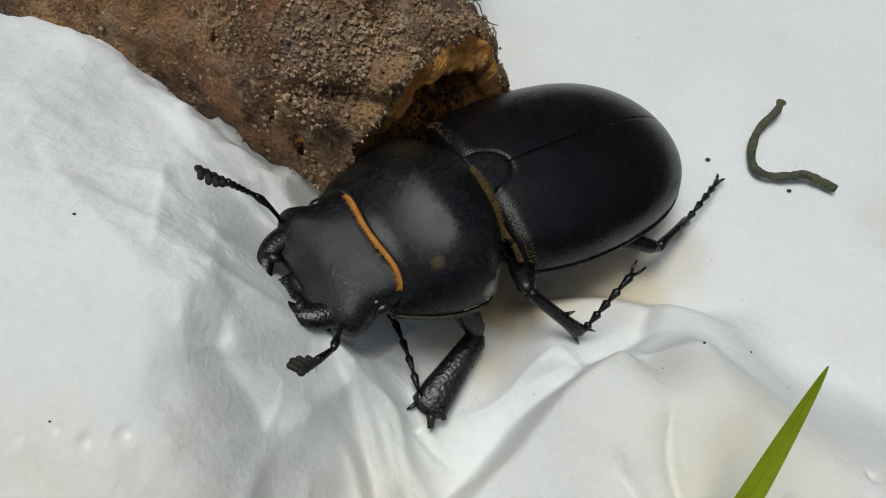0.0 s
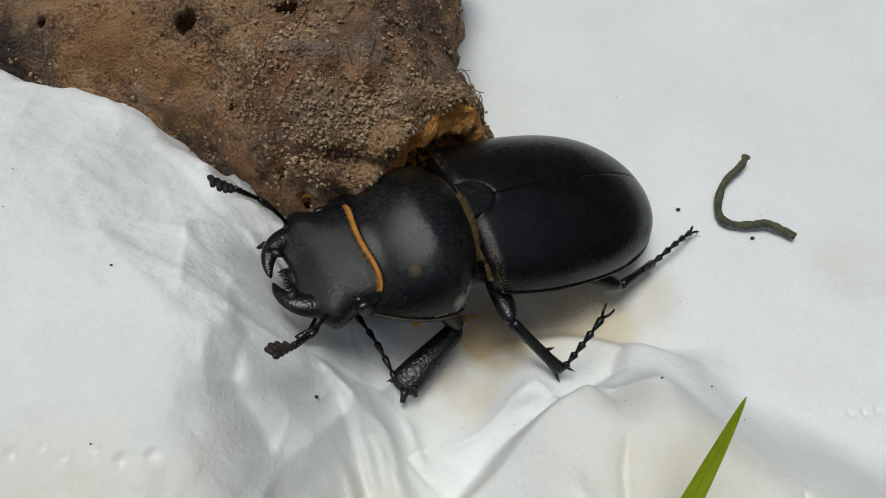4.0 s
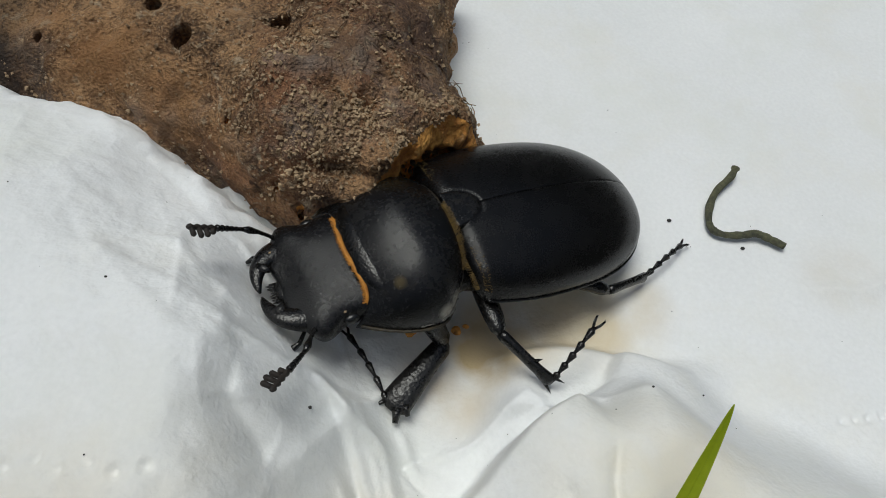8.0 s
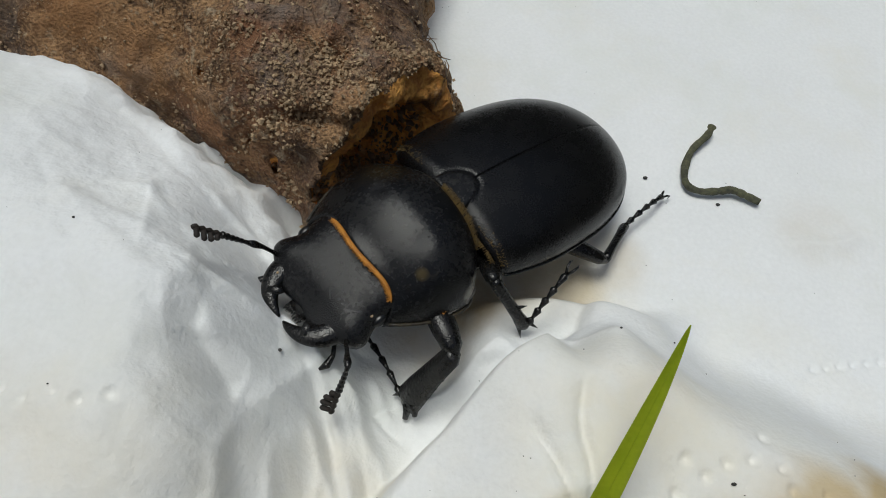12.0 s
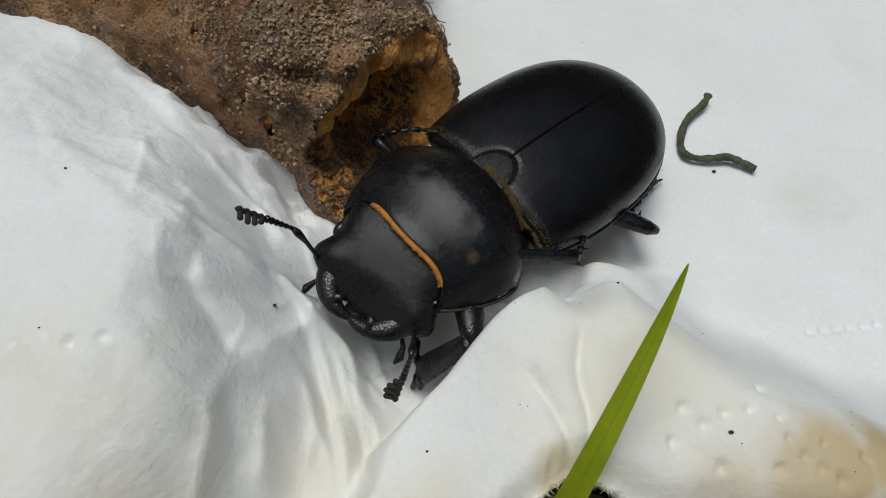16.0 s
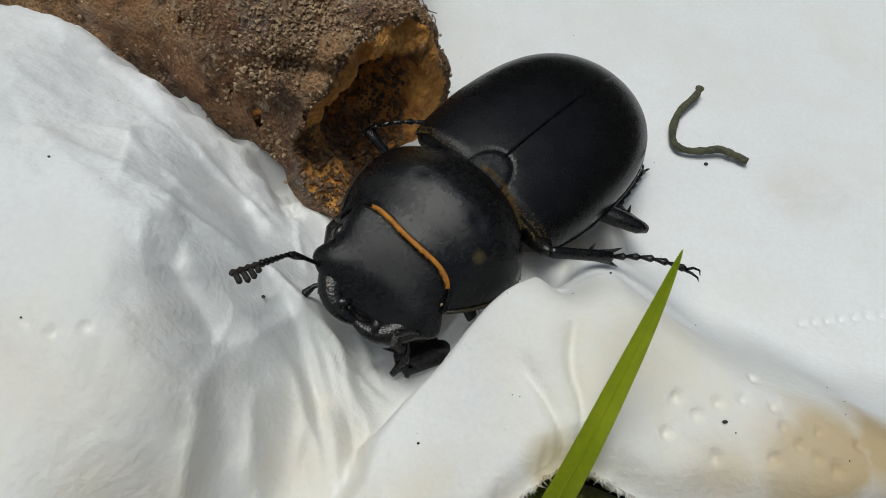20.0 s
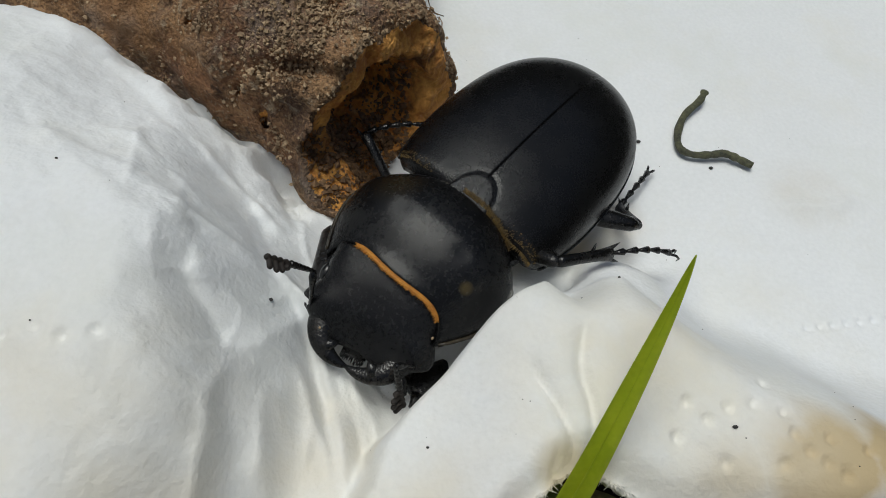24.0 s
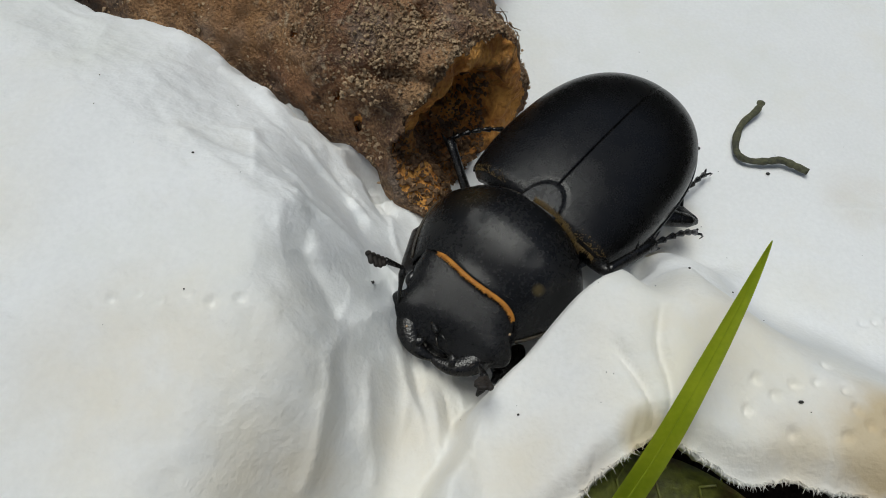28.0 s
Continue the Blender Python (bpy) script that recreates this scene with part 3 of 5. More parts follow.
def grains(name, pick, mid, nrm, rng, least, most, material):
    ico = [(0, 0, 1), (0.9, 0, 0.2), (0, 0.9, 0.1), (-0.9, 0, 0.15), (0, -0.9, 0.2), (0, 0, -0.7)]
    tris = [(0, 1, 2), (0, 2, 3), (0, 3, 4), (0, 4, 1), (5, 2, 1), (5, 3, 2), (5, 4, 3), (5, 1, 4)]
    vs, fs = [], []
    for k, i in enumerate(pick):
        r = least + (most - least) * rng.rand() ** 4
        turn = Euler(rng.rand(3) * 6.28).to_matrix()
        squash = 0.6 + 0.8 * rng.rand(3)
        c = Vector(mid[i] + nrm[i] * r * 0.4 + (rng.rand(3) - 0.5) * 0.03)
        vs += [tuple((c + turn @ Vector([p[q] * r * squash[q] for q in range(3)])) * CM) for p in ico]
        fs += [tuple(j + 6 * k for j in t) for t in tris]
    ob = mesh_object(name, vs, fs, material)
    ob.data.polygons.foreach_set("use_smooth", [False] * len(ob.data.polygons))
    return ob


def make_crumbs(verts, faces, wood):
    """Sandy grains stuck to the bark, dark ones in the hollow, and splinters."""
    rng = np.random.RandomState(4)
    tri = verts[faces]
    mid = tri.mean(1)
    nrm = np.cross(tri[:, 2] - tri[:, 0], tri[:, 3] - tri[:, 1])
    nrm /= np.linalg.norm(nrm, axis=1)[:, None] + 1e-9
    n1 = lattice_noise(41)
    dense = np.exp(-((mid[:, 0] + 0.62) ** 2 / 0.35 + (mid[:, 1] + 0.85) ** 2 / 0.5)) + 0.22 * np.exp(-((mid[:, 0] + 0.9) ** 2 / 1.5 + (mid[:, 1] + 0.2) ** 2 / 1.5)) + 0.035
    dense *= 0.06 + 2.0 * np.clip(n1(*(mid.T * 3.4)) * 1.6 + 0.05, 0, 1)
    dense *= 1 - 0.85 * np.exp(-((mid[:, 0] + 0.42) ** 2 + (mid[:, 1] - 0.35) ** 2) / 0.45)
    dense *= ~wood * (mid[:, 2] > 0.2) * (nrm[:, 2] > -0.3)
    pick = rng.choice(len(mid), 9500, p=dense / dense.sum())
    ob = grains("sand_crumbs", pick, mid, nrm, rng, 0.004, 0.030, M_CRUMB)
    tagged(ob, "pale sandy soil crumbs stuck to the log bark", "soil", kind="stuff")
    inner = wood * (mid[:, 2] < 0.75) * (mid[:, 0] < -0.1) * (0.4 + n1(*(mid.T * 3)).clip(-0.3, 1)) * 1.0
    pick = rng.choice(len(mid), 3600, p=inner / inner.sum())
    ob = grains("frass_granules", pick, mid, nrm, rng, 0.014, 0.050, M_FRASS)
    tagged(ob, "dark brown frass granules inside the hollow log", "soil", kind="stuff")
    bm = bmesh.new()
    outer = ~wood * (nrm[:, 2] > 0.2) * np.exp(-((mid[:, 0] + 0.5) ** 2 / 0.8 + (mid[:, 1] + 0.3) ** 2 / 0.8))
    for i in rng.choice(len(mid), 90, p=outer / outer.sum()):
        a = Vector(mid[i] + nrm[i] * 0.012)
        t = Vector(nrm[i]).cross(Vector(rng.rand(3) - 0.5)).normalized() * (0.04 + 0.10 * rng.rand())
        loft(bm, [a - t, a + Vector(nrm[i]) * 0.02, a + t], [(0.004, 0.004), (0.006, 0.006), (0.003, 0.003)], 4)
    tagged(part("wood_splinters", bm, M_BARK), "thin dark wood splinters lying on the bark", "splinter", kind="stuff")


# ---------------------------------------------------------------- beetle
BEETLE_SIZE = 0.91
EL_LEN, EL_WIDE, EL_HIGH, EL_BASE = 2.41, 0.920, 0.435, 0.458
PR_LEN, PR_WIDE, PR_HIGH, PR_BASE = 0.881, 0.84, 0.546, 0.336


SC_LONG, SC_WIDE = 0.33, 0.215


def elytra_point(s, a):
    """A point of the wing cases: s from shoulder to tip, a from -1 (right edge) to 1 (left edge)."""
    if s < 0.35:
        w = 0.86 + 0.14 * math.sin(math.pi / 2 * s / 0.35)
    else:
        w = math.sqrt(max(0, 1 - ((s - 0.35) / 0.65) ** 2.8))
    if s < 0.04:
        w *= 0.93 + 0.07 * math.sqrt(s / 0.04)
    h = 0.78 + 0.22 * math.sin(math.pi / 2 * min(s / 0.45, 1)) if s < 0.45 else math.sqrt(max(0, 1 - ((s - 0.45) / 0.55) ** 2.6))
    if s < 0.06:
        h *= 0.55 + 0.45 * math.sqrt(1 - (1 - s / 0.06) ** 2)
    y = EL_WIDE * w * math.sin(a * math.pi / 2)
    z = EL_BASE + EL_HIGH * h * abs(math.cos(a * math.pi / 2)) ** 0.9
    z += 0.02 * math.exp(-((abs(a) - 0.62) / 0.12) ** 2) * math.exp(-(s / 0.09) ** 2)
    z -= 0.006 * math.exp(-(y / 0.010) ** 2)
    x = 0.02 - s * EL_LEN
    if x > -0.5:
        rho = math.hypot((x - 0.02) / SC_LONG, y / SC_WIDE)
        z -= 0.012 * math.exp(-((rho - 1.03) / 0.05) ** 2)
    x -= 0.10 * (1 - min(s / 0.12, 1)) ** 2 * abs(a) ** 3
    return Vector((x, y, z))


def pronotum_point(u, a):
    """A point of the shield behind the head: u from rear to front, a from right to left."""
    w = 0.76 + 0.24 * math.sin(math.pi / 2 * u / 0.35) if u < 0.35 else 1 - 0.30 * ((u - 0.35) / 0.65) ** 2.2
    h = 0.86 + 0.14 * math.sin(math.pi * min(u / 0.9, 1)) - 0.30 * max((u - 0.45) / 0.55, 0) ** 1.6
    if u < 0.05:
        h *= 0.9 + 0.1 * math.sqrt(u / 0.05)
        w *= 0.97 + 0.03 * math.sqrt(u / 0.05)
    y = PR_WIDE * w * math.sin(a * math.pi / 2)
    z = PR_BASE + PR_HIGH * h * abs(math.cos(a * math.pi / 2))
    x = 0.03 + u * PR_LEN + 0.10 * u * u * abs(a) ** 3 - 0.05 * (1 - u) * (1 - a * a) + 0.10 * (1 - u) ** 3 * abs(a) ** 3
    x += 0.030 * u ** 8 * math.cos(6 * a)
    z -= 0.015 * math.exp(-((u - 0.55) / 0.06) ** 2 - ((abs(a) - 0.25) / 0.05) ** 2)
    return Vector((x, y, z))


def shell(point, us, sides, thick):
    """A curved plate with an underside and a rolled edge."""
    bm = bmesh.new()
    top = [[point(u, a) for a in sides] for u in us]
    low = [[p + Vector((0, -0.03 * math.copysign(min(abs(p.y), 1), p.y), -thick)) for p in row] for row in top]
    a = grid_mesh(bm, top)
    b = grid_mesh(bm, [row[::-1] for row in low])
    k = len(sides)
    for r0, r1, q0, q1 in zip(a, a[1:], b, b[1:]):
        bm.faces.new((r0[0], r1[0], q1[k - 1], q0[k - 1]))
        bm.faces.new((r1[-1], r0[-1], q0[0], q1[0]))
    for row, under, flip in ((a[0], b[0], False), (a[-1], b[-1], True)):
        for i in range(k - 1):
            f = (row[i + 1], row[i], under[k - 1 - i], under[k - 2 - i])
            bm.faces.new(f[::-1] if flip else f)
    bmesh.ops.recalc_face_normals(bm, faces=bm.faces)
    return bm


def spread(a, b, n, power=1.0):
    return [a + (b - a) * (k / (n - 1)) ** power for k in range(n)]


def make_wing_case(beetle, side):
    ss = spread(0, 0.06, 8) + spread(0.066, 0.17, 20) + spread(0.185, 0.90, 38) + spread(0.915, 1.0, 16)[0:]
    aa = [side * q for q in spread(0.0015, 0.03, 5) + spread(0.04, 0.30, 22) + spread(0.33, 1.0, 20)]
    bm = shell(elytra_point, ss, aa, 0.05)
    case = part("wing_case", bm, M_ELYTRA, beetle, "smooth black wing case")
    bm = bmesh.new()
    loft(bm, [elytra_point(q, side) + Vector((0, 0.006 * side, -0.004)) for q in spread(0.03, 0.985, 60)], [(0.013, 0.013)] * 60, 6)
    part("edge_rim", bm, M_LEG, case, "thin raised black edge")
    bm = bmesh.new()
    rng = random.Random(8)
    for k in range(130):
        q = elytra_point(0.022 + 0.03 * rng.random() ** 2, side * (0.34 + 0.5 * rng.random()))
        cone(bm, q, q + Vector((0.012, 0.016 * (rng.random() - 0.5), 0.006)), 0.0045, 0.4, 4)
    part("gold_flecks", bm, M_GOLD, case, "short golden hairs along the shoulder")
    return case


def make_pronotum(beetle):
    us = spread(0, 0.06, 5) + spread(0.08, 1.0, 30)
    aa = spread(-1, 1, 49)
    p = part("pronotum", shell(pronotum_point, us, aa, 0.07), M_PRON, beetle, "domed black shield with dusty worn patches")
    # hair fringe along the front edge
    bm = bmesh.new()
    line, size = [], []
    for a in spread(-0.50, 0.66, 40):
        q = pronotum_point(1.0, a)
        line.append(q + Vector((0.006, 0, -0.006)))
        size.append((0.023 * (1 - (abs(a - 0.08) / 0.6) ** 6), 0.018))
    loft(bm, line, size, 8)
    rng = random.Random(6)
    for k in range(260):
        a = -0.48 + 1.12 * rng.random()
        q = pronotum_point(1.0, a) + Vector((0.012, 0, 0.004 * rng.random()))
        cone(bm, q, q + Vector((0.02 + 0.022 * rng.random(), 0.02 * (rng.random() - 0.5), 0.004)), 0.004, 0.3, 4)
    part("hair_fringe", bm, M_FRINGE, p, "orange hair fringe along the front edge")
    bm = bmesh.new()
    rng = random.Random(5)
    for k in range(420):
        a = -0.06 + 0.66 * rng.random() ** 1.3
        q = pronotum_point(0.03, a) + Vector((0, 0, 0.002))
        ln = (0.008 + 0.034 * rng.random()) * (1.0 if 0 < a < 0.35 else 0.6)
        cone(bm, q, q + Vector((-ln - 0.02, 0.05 * (rng.random() - 0.5), 0.022 + 0.016 * rng.random())), 0.0032, 0.3, 4)
    for k in range(70):
        a = 0.40 + 0.4 * rng.random()
        q = elytra_point(0.012, a) + Vector((0.01, 0, -0.01))
        cone(bm, q, q + Vector((0.03 + 0.03 * rng.random(), 0.03 * (rng.random() - 0.5), 0.02 * rng.random())), 0.005, 0.3, 4)
    part("rear_hair_fringe", bm, M_GOLD, p, "golden hair fringe along the rear edge")
    bm = bmesh.new()
    loft(bm, [pronotum_point(0.02 + 0.96 * k / 20, 0.985) + Vector((0, 0.012, 0)) for k in range(21)], [(0.016, 0.016)] * 21, 6)
    loft(bm, [pronotum_point(0.02 + 0.96 * k / 20, -0.985) + Vector((0, -0.012, 0)) for k in range(21)], [(0.016, 0.016)] * 21, 6)
    loft(bm, [pronotum_point(0.004, a) + Vector((0.004, 0, 0.004)) for a in spread(-0.97, 0.97, 60)], [(0.012, 0.012)] * 60, 6)
    part("side_rim", bm, M_RIM, p, "thin dusty golden rim")
    bm = bmesh.new()
    rng = random.Random(9)
    line = [pronotum_point(u, 0.90 + 0.02 * rng.random()) for u in spread(0.05, 0.34, 14)]
    loft(bm, line, [(0.004 + 0.022 * rng.random(), 0.007) for q in line], 7)
    line = [pronotum_point(u, 0.93 + 0.02 * rng.random()) for u in spread(0.42, 0.55, 8)]
    loft(bm, line, [(0.004 + 0.010 * rng.random(), 0.006) for q in line], 7)
    part("crust", bm, M_CRUST, p, "pale grey crust along the rear edge")
    return p


def head_point(u, a):
    """u from neck to front edge, a across."""
    w = 0.56 + 0.05 * math.exp(-((u - 0.72) / 0.14) ** 2) - 0.24 * max((u - 0.80) / 0.20, 0) ** 1.6 - 0.03 * math.exp(-((u - 0.42) / 0.12) ** 2)
    top = 0.60 - 0.05 * u - 0.13 * u ** 3
    c = abs(math.cos(a * math.pi / 2))
    z = 0.33 + (top - 0.33) * c ** 0.5 - 0.022 * math.exp(-((u - 0.85) / 0.2) ** 2 - (a / 0.45) ** 2)
    z += 0.014 * math.exp(-((u - 0.70) / 0.13) ** 2 - ((abs(a) - 0.52) / 0.14) ** 2) - 0.012 * math.exp(-((u - 0.45) / 0.2) ** 2 - (a / 0.25) ** 2)
    y = w * math.sin(a * math.pi / 2)
    x = 0.80 + 0.71 * u + 0.06 * (1 - a * a) * u - 0.05 * u ** 3 * math.exp(-(a / 0.32) ** 2)
    return Vector((x, y, z))


def make_head(beetle):
    bm = shell(head_point, spread(0, 1, 26), spread(-1, 1, 37), 0.05)
    blob(bm, (1.12, 0, 0.34), (0.38, 0.46, 0.17), sub=3)
    head = part("head", bm, M_HEAD, beetle, "finely pitted matt black head")
    jaws = []
    for s in (1, -1):
        bm = bmesh.new()
        line, size = [], []
        for k in range(15):
            t = k / 14
            th = 1.5 * t
            line.append((0.36 * math.sin(th), s * (0.32 * math.cos(th) - 0.30 + 0.03 * math.sin(th * 2)), 0.03 * math.sin(t * 3)))
            r = 0.125 * (1 - t) ** 0.75 + 0.010
            size.append((r, r * 0.62))
        loft(bm, line, size, 14)
        q = Vector(line[7])
        loft(bm, [q + Vector((0.02, 0, 0.015)), q + Vector((-0.03, -s * 0.07, 0.025)), q + Vector((-0.05, -s * 0.12, 0.03))], [(0.065, 0.04), (0.045, 0.03), (0.008, 0.008)], 9)
        q = Vector(line[3])
        loft(bm, [q, q + Vector((0.03, -s * 0.09, 0.01)), q + Vector((0.04, -s * 0.14, 0.01))], [(0.06, 0.04), (0.035, 0.03), (0.008, 0.008)], 8)
        jaws.append(part("mandible", bm, M_LEG, head, "curved glossy black mandible"))
        bm = bmesh.new()
        blob(bm, (1.08, s * 0.53, 0.40), (0.08, 0.05, 0.05), sub=3)
        part("eye", bm, M_EYE, head, "small glossy black eye")
        bm = bmesh.new()
        line = [(1.40, s * 0.30, 0.26), (1.47, s * 0.40, 0.22), (1.54, s * 0.47, 0.20), (1.63, s * 0.50, 0.19), (1.70, s * 0.49, 0.19)]
        loft(bm, line, [(0.02, 0.02), (0.018, 0.018), (0.022, 0.02), (0.038, 0.03), (0.012, 0.012)], 8)
        part("palp", bm, M_LEG, head)
    bm = bmesh.new()
    blob(bm, (1.46, 0, 0.31), (0.12, 0.15, 0.06), sub=3)
    rng = random.Random(8)
    for k in range(40):
        q = Vector((1.54 + 0.02 * rng.random(), 0.10 * (rng.random() - 0.5) * 2, 0.32))
        cone(bm, q, q + Vector((0.05 + 0.03 * rng.random(), 0.03 * (rng.random() - 0.5), 0.02 * rng.random())), 0.012, 0.3, 5)
    part("mouth", bm, M_LEG, head)
    bm = bmesh.new()
    blob(bm, (1.13, 0.50, 0.50), (0.016, 0.012, 0.012), sub=1)
    blob(bm, (1.50, -0.33, 0.46), (0.013, 0.012, 0.010), sub=1)
    part("dust_speck", bm, M_CRUMB, head, "pale dust specks")
    return head, jaws


def make_antenna(beetle, s):
    """The scape along +x, with the flagellum hinged at its end."""
    bm = bmesh.new()
    loft(bm, [(0, 0, 0), (0.10, 0, 0.015), (0.25, 0, 0.02), (0.36, 0, 0.01), (0.42, 0, 0)], [(0.024, 0.024), (0.017, 0.017), (0.019, 0.019), (0.034, 0.032), (0.022, 0.022)], 10)
    scape = part("antenna", bm, M_LEG, beetle, "elbowed black antenna")
    bm = bmesh.new()
    line, sizes = [(-0.012, 0, 0)], [(0.008, 0.008)]
    for k in range(6):
        thick = 0.020 + 0.0022 * k
        line += [(0.048 * k + dx, 0, 0) for dx in (0.004, 0.022, 0.036, 0.046)]
        sizes += [(thick * f, thick * f) for f in (0.66, 1.0, 0.96, 0.60)]
    loft(bm, line, sizes, 10)
    flag = part("flagellum", bm, M_LEG, beetle, "beaded flagellum with a comb-like club")
    bm = bmesh.new()
    line, sizes = [(0.284, 0, 0)], [(0.016, 0.016)]
    for k in range(4):
        line += [(0.300 + 0.066 * k + dx, 0, 0) for dx in (0.0, 0.028, 0.050)]
        sizes += [(f, f) for f in (0.017, 0.029, 0.020)]
    loft(bm, line + [(0.562, 0, 0)], sizes + [(0.006, 0.006)], 9)
    for k in range(4):
        x, reach = 0.325 + 0.066 * k, (0.066, 0.100, 0.112, 0.098)[k]
        loft(bm, [(x - 0.004, 0, 0), (x + 0.003, -s * reach * 0.45, 0), (x + 0.010, -s * reach * 0.85, 0), (x + 0.012, -s * reach, 0)],
             [(0.020, 0.020), (0.022, 0.022), (0.024, 0.023), (0.010, 0.011)], 9)
    part("club", bm, M_CLUB, flag, "velvety comb-toothed club")
    return scape, flag


LEGS = {  # hip, femur, tibia, tarsus lengths; tibia half width at its end
    "front": ((0.46, 0.38, 0.26), 0.76, 0.80, 0.86, 0.105),
    "middle": ((-0.24, 0.46, 0.28), 0.62, 0.63, 0.66, 0.055),
    "hind": ((-0.80, 0.42, 0.30), 0.94, 0.60, 0.70, 0.055),
}


def make_leg(beetle, kind):
    hip, lf, lt, ls, wide = LEGS[kind]
    front = kind == "front"
    bm = bmesh.new()
    r = 0.13 if front else 0.105
    loft(bm, [(-0.03, 0, 0), (0.08 * lf, 0, 0), (0.35 * lf, 0, 0.01), (0.7 * lf, 0, 0.012), (0.93 * lf, 0, 0), (lf * 1.03, 0, 0)],
         [(0.05, 0.04), (r * 0.8, r * 0.7), (r, r * 0.75), (r * 0.95, r * 0.7), (r * 0.72, r * 0.6), (0.03, 0.03)], 12)
    femur = part("femur", bm, M_LEG, beetle, "stout glossy black thigh")
    if front:
        bm = bmesh.new()
        rng = random.Random(3)
        for k in range(60):
            a = Vector((0.20 + 0.22 * rng.random(), 0.05 * (rng.random() - 0.5), 0.075 + 0.02 * rng.random()))
            cone(bm, a, a + Vector((0.04, 0.02 * (rng.random() - 0.5), 0.035)), 0.009, 0.3, 4)
        part("hair_patch", bm, M_FRINGE, femur, "orange hair patch")
    bm = bmesh.new()
    if front:
        loft(bm, [(0, 0, 0), (0.06, 0, 0), (0.3, 0.0, 0), (0.6, 0.01, 0), (lt - 0.04, 0.02, 0), (lt + 0.02, 0.02, 0)],
             [(0.06, 0.06), (0.10, 0.075), (0.115, 0.065), (0.145, 0.055), (0.155, 0.05), (0.06, 0.02)], 12)
        for k, x in enumerate((0.25, 0.37, 0.48, 0.58)):
            cone(bm, (x, 0.07 + 0.02 * k / 3, 0), (x + 0.025, 0.115 + 0.012 * k, 0), 0.036, 0.35)
        cone(bm, (lt - 0.10, 0.10, 0), (lt - 0.04, 0.18, 0), 0.055, 0.4)
        cone(bm, (lt - 0.03, 0.06, 0), (lt + 0.08, 0.13, 0), 0.06, 0.45)
        cone(bm, (lt - 0.03, -0.07, 0), (lt + 0.10, -0.12, 0), 0.028, 0.1)
    else:
        loft(bm, [(0, 0, 0), (0.05, 0, 0), (lt * 0.4, 0, 0), (lt * 0.75, 0, 0), (lt - 0.03, 0, 0), (lt + 0.01, 0, 0)],
             [(0.045, 0.045), (0.055, 0.05), (0.052, 0.042), (0.056, 0.042), (0.072, 0.048), (0.03, 0.02)], 10)
        cone(bm, (lt * 0.62, 0.04, 0), (lt * 0.66, 0.12, 0.01), 0.022, 0.1)
        for q in (-1, 1):
            cone(bm, (lt - 0.03, 0.05 * q, 0), (lt + 0.08, 0.09 * q, 0), 0.022, 0.1)
    tibia = part("tibia", bm, M_SHIN if front else M_LEG, beetle, "broad toothed black shin" if front else "slender spined black shin")
    bm = bmesh.new()
    seg = ls / 5.6
    for k in range(5):
        a, n = k * seg, 1.25 if k == 4 else 1.0
        loft(bm, [(q, 0, 0.07 * math.sin(math.pi * q / ls)) for q in (a, a + seg * 0.25 * n, a + seg * 0.8 * n, a + seg * n)], [(0.014, 0.014), (0.020, 0.020), (0.036, 0.030), (0.016, 0.016)], 8)
    hooks = []
    for q in (-1, 1):
        x = 5.25 * seg
        hook = bmesh.new()
        loft(hook, [(x - 0.02, 0, 0), (x + 0.05, 0.030 * q, 0.012), (x + 0.10, 0.042 * q, -0.020), (x + 0.11, 0.034 * q, -0.08)], [(0.014, 0.014), (0.013, 0.013), (0.009, 0.009), (0.003, 0.003)], 6)
        hooks.append(hook)
    tarsus = part("tarsus", bm, M_LEG, beetle, "beaded black foot with two hooked claws")
    for hook in hooks:
        part("claw", hook, M_LEG, tarsus)
    return femur, tibia, tarsus


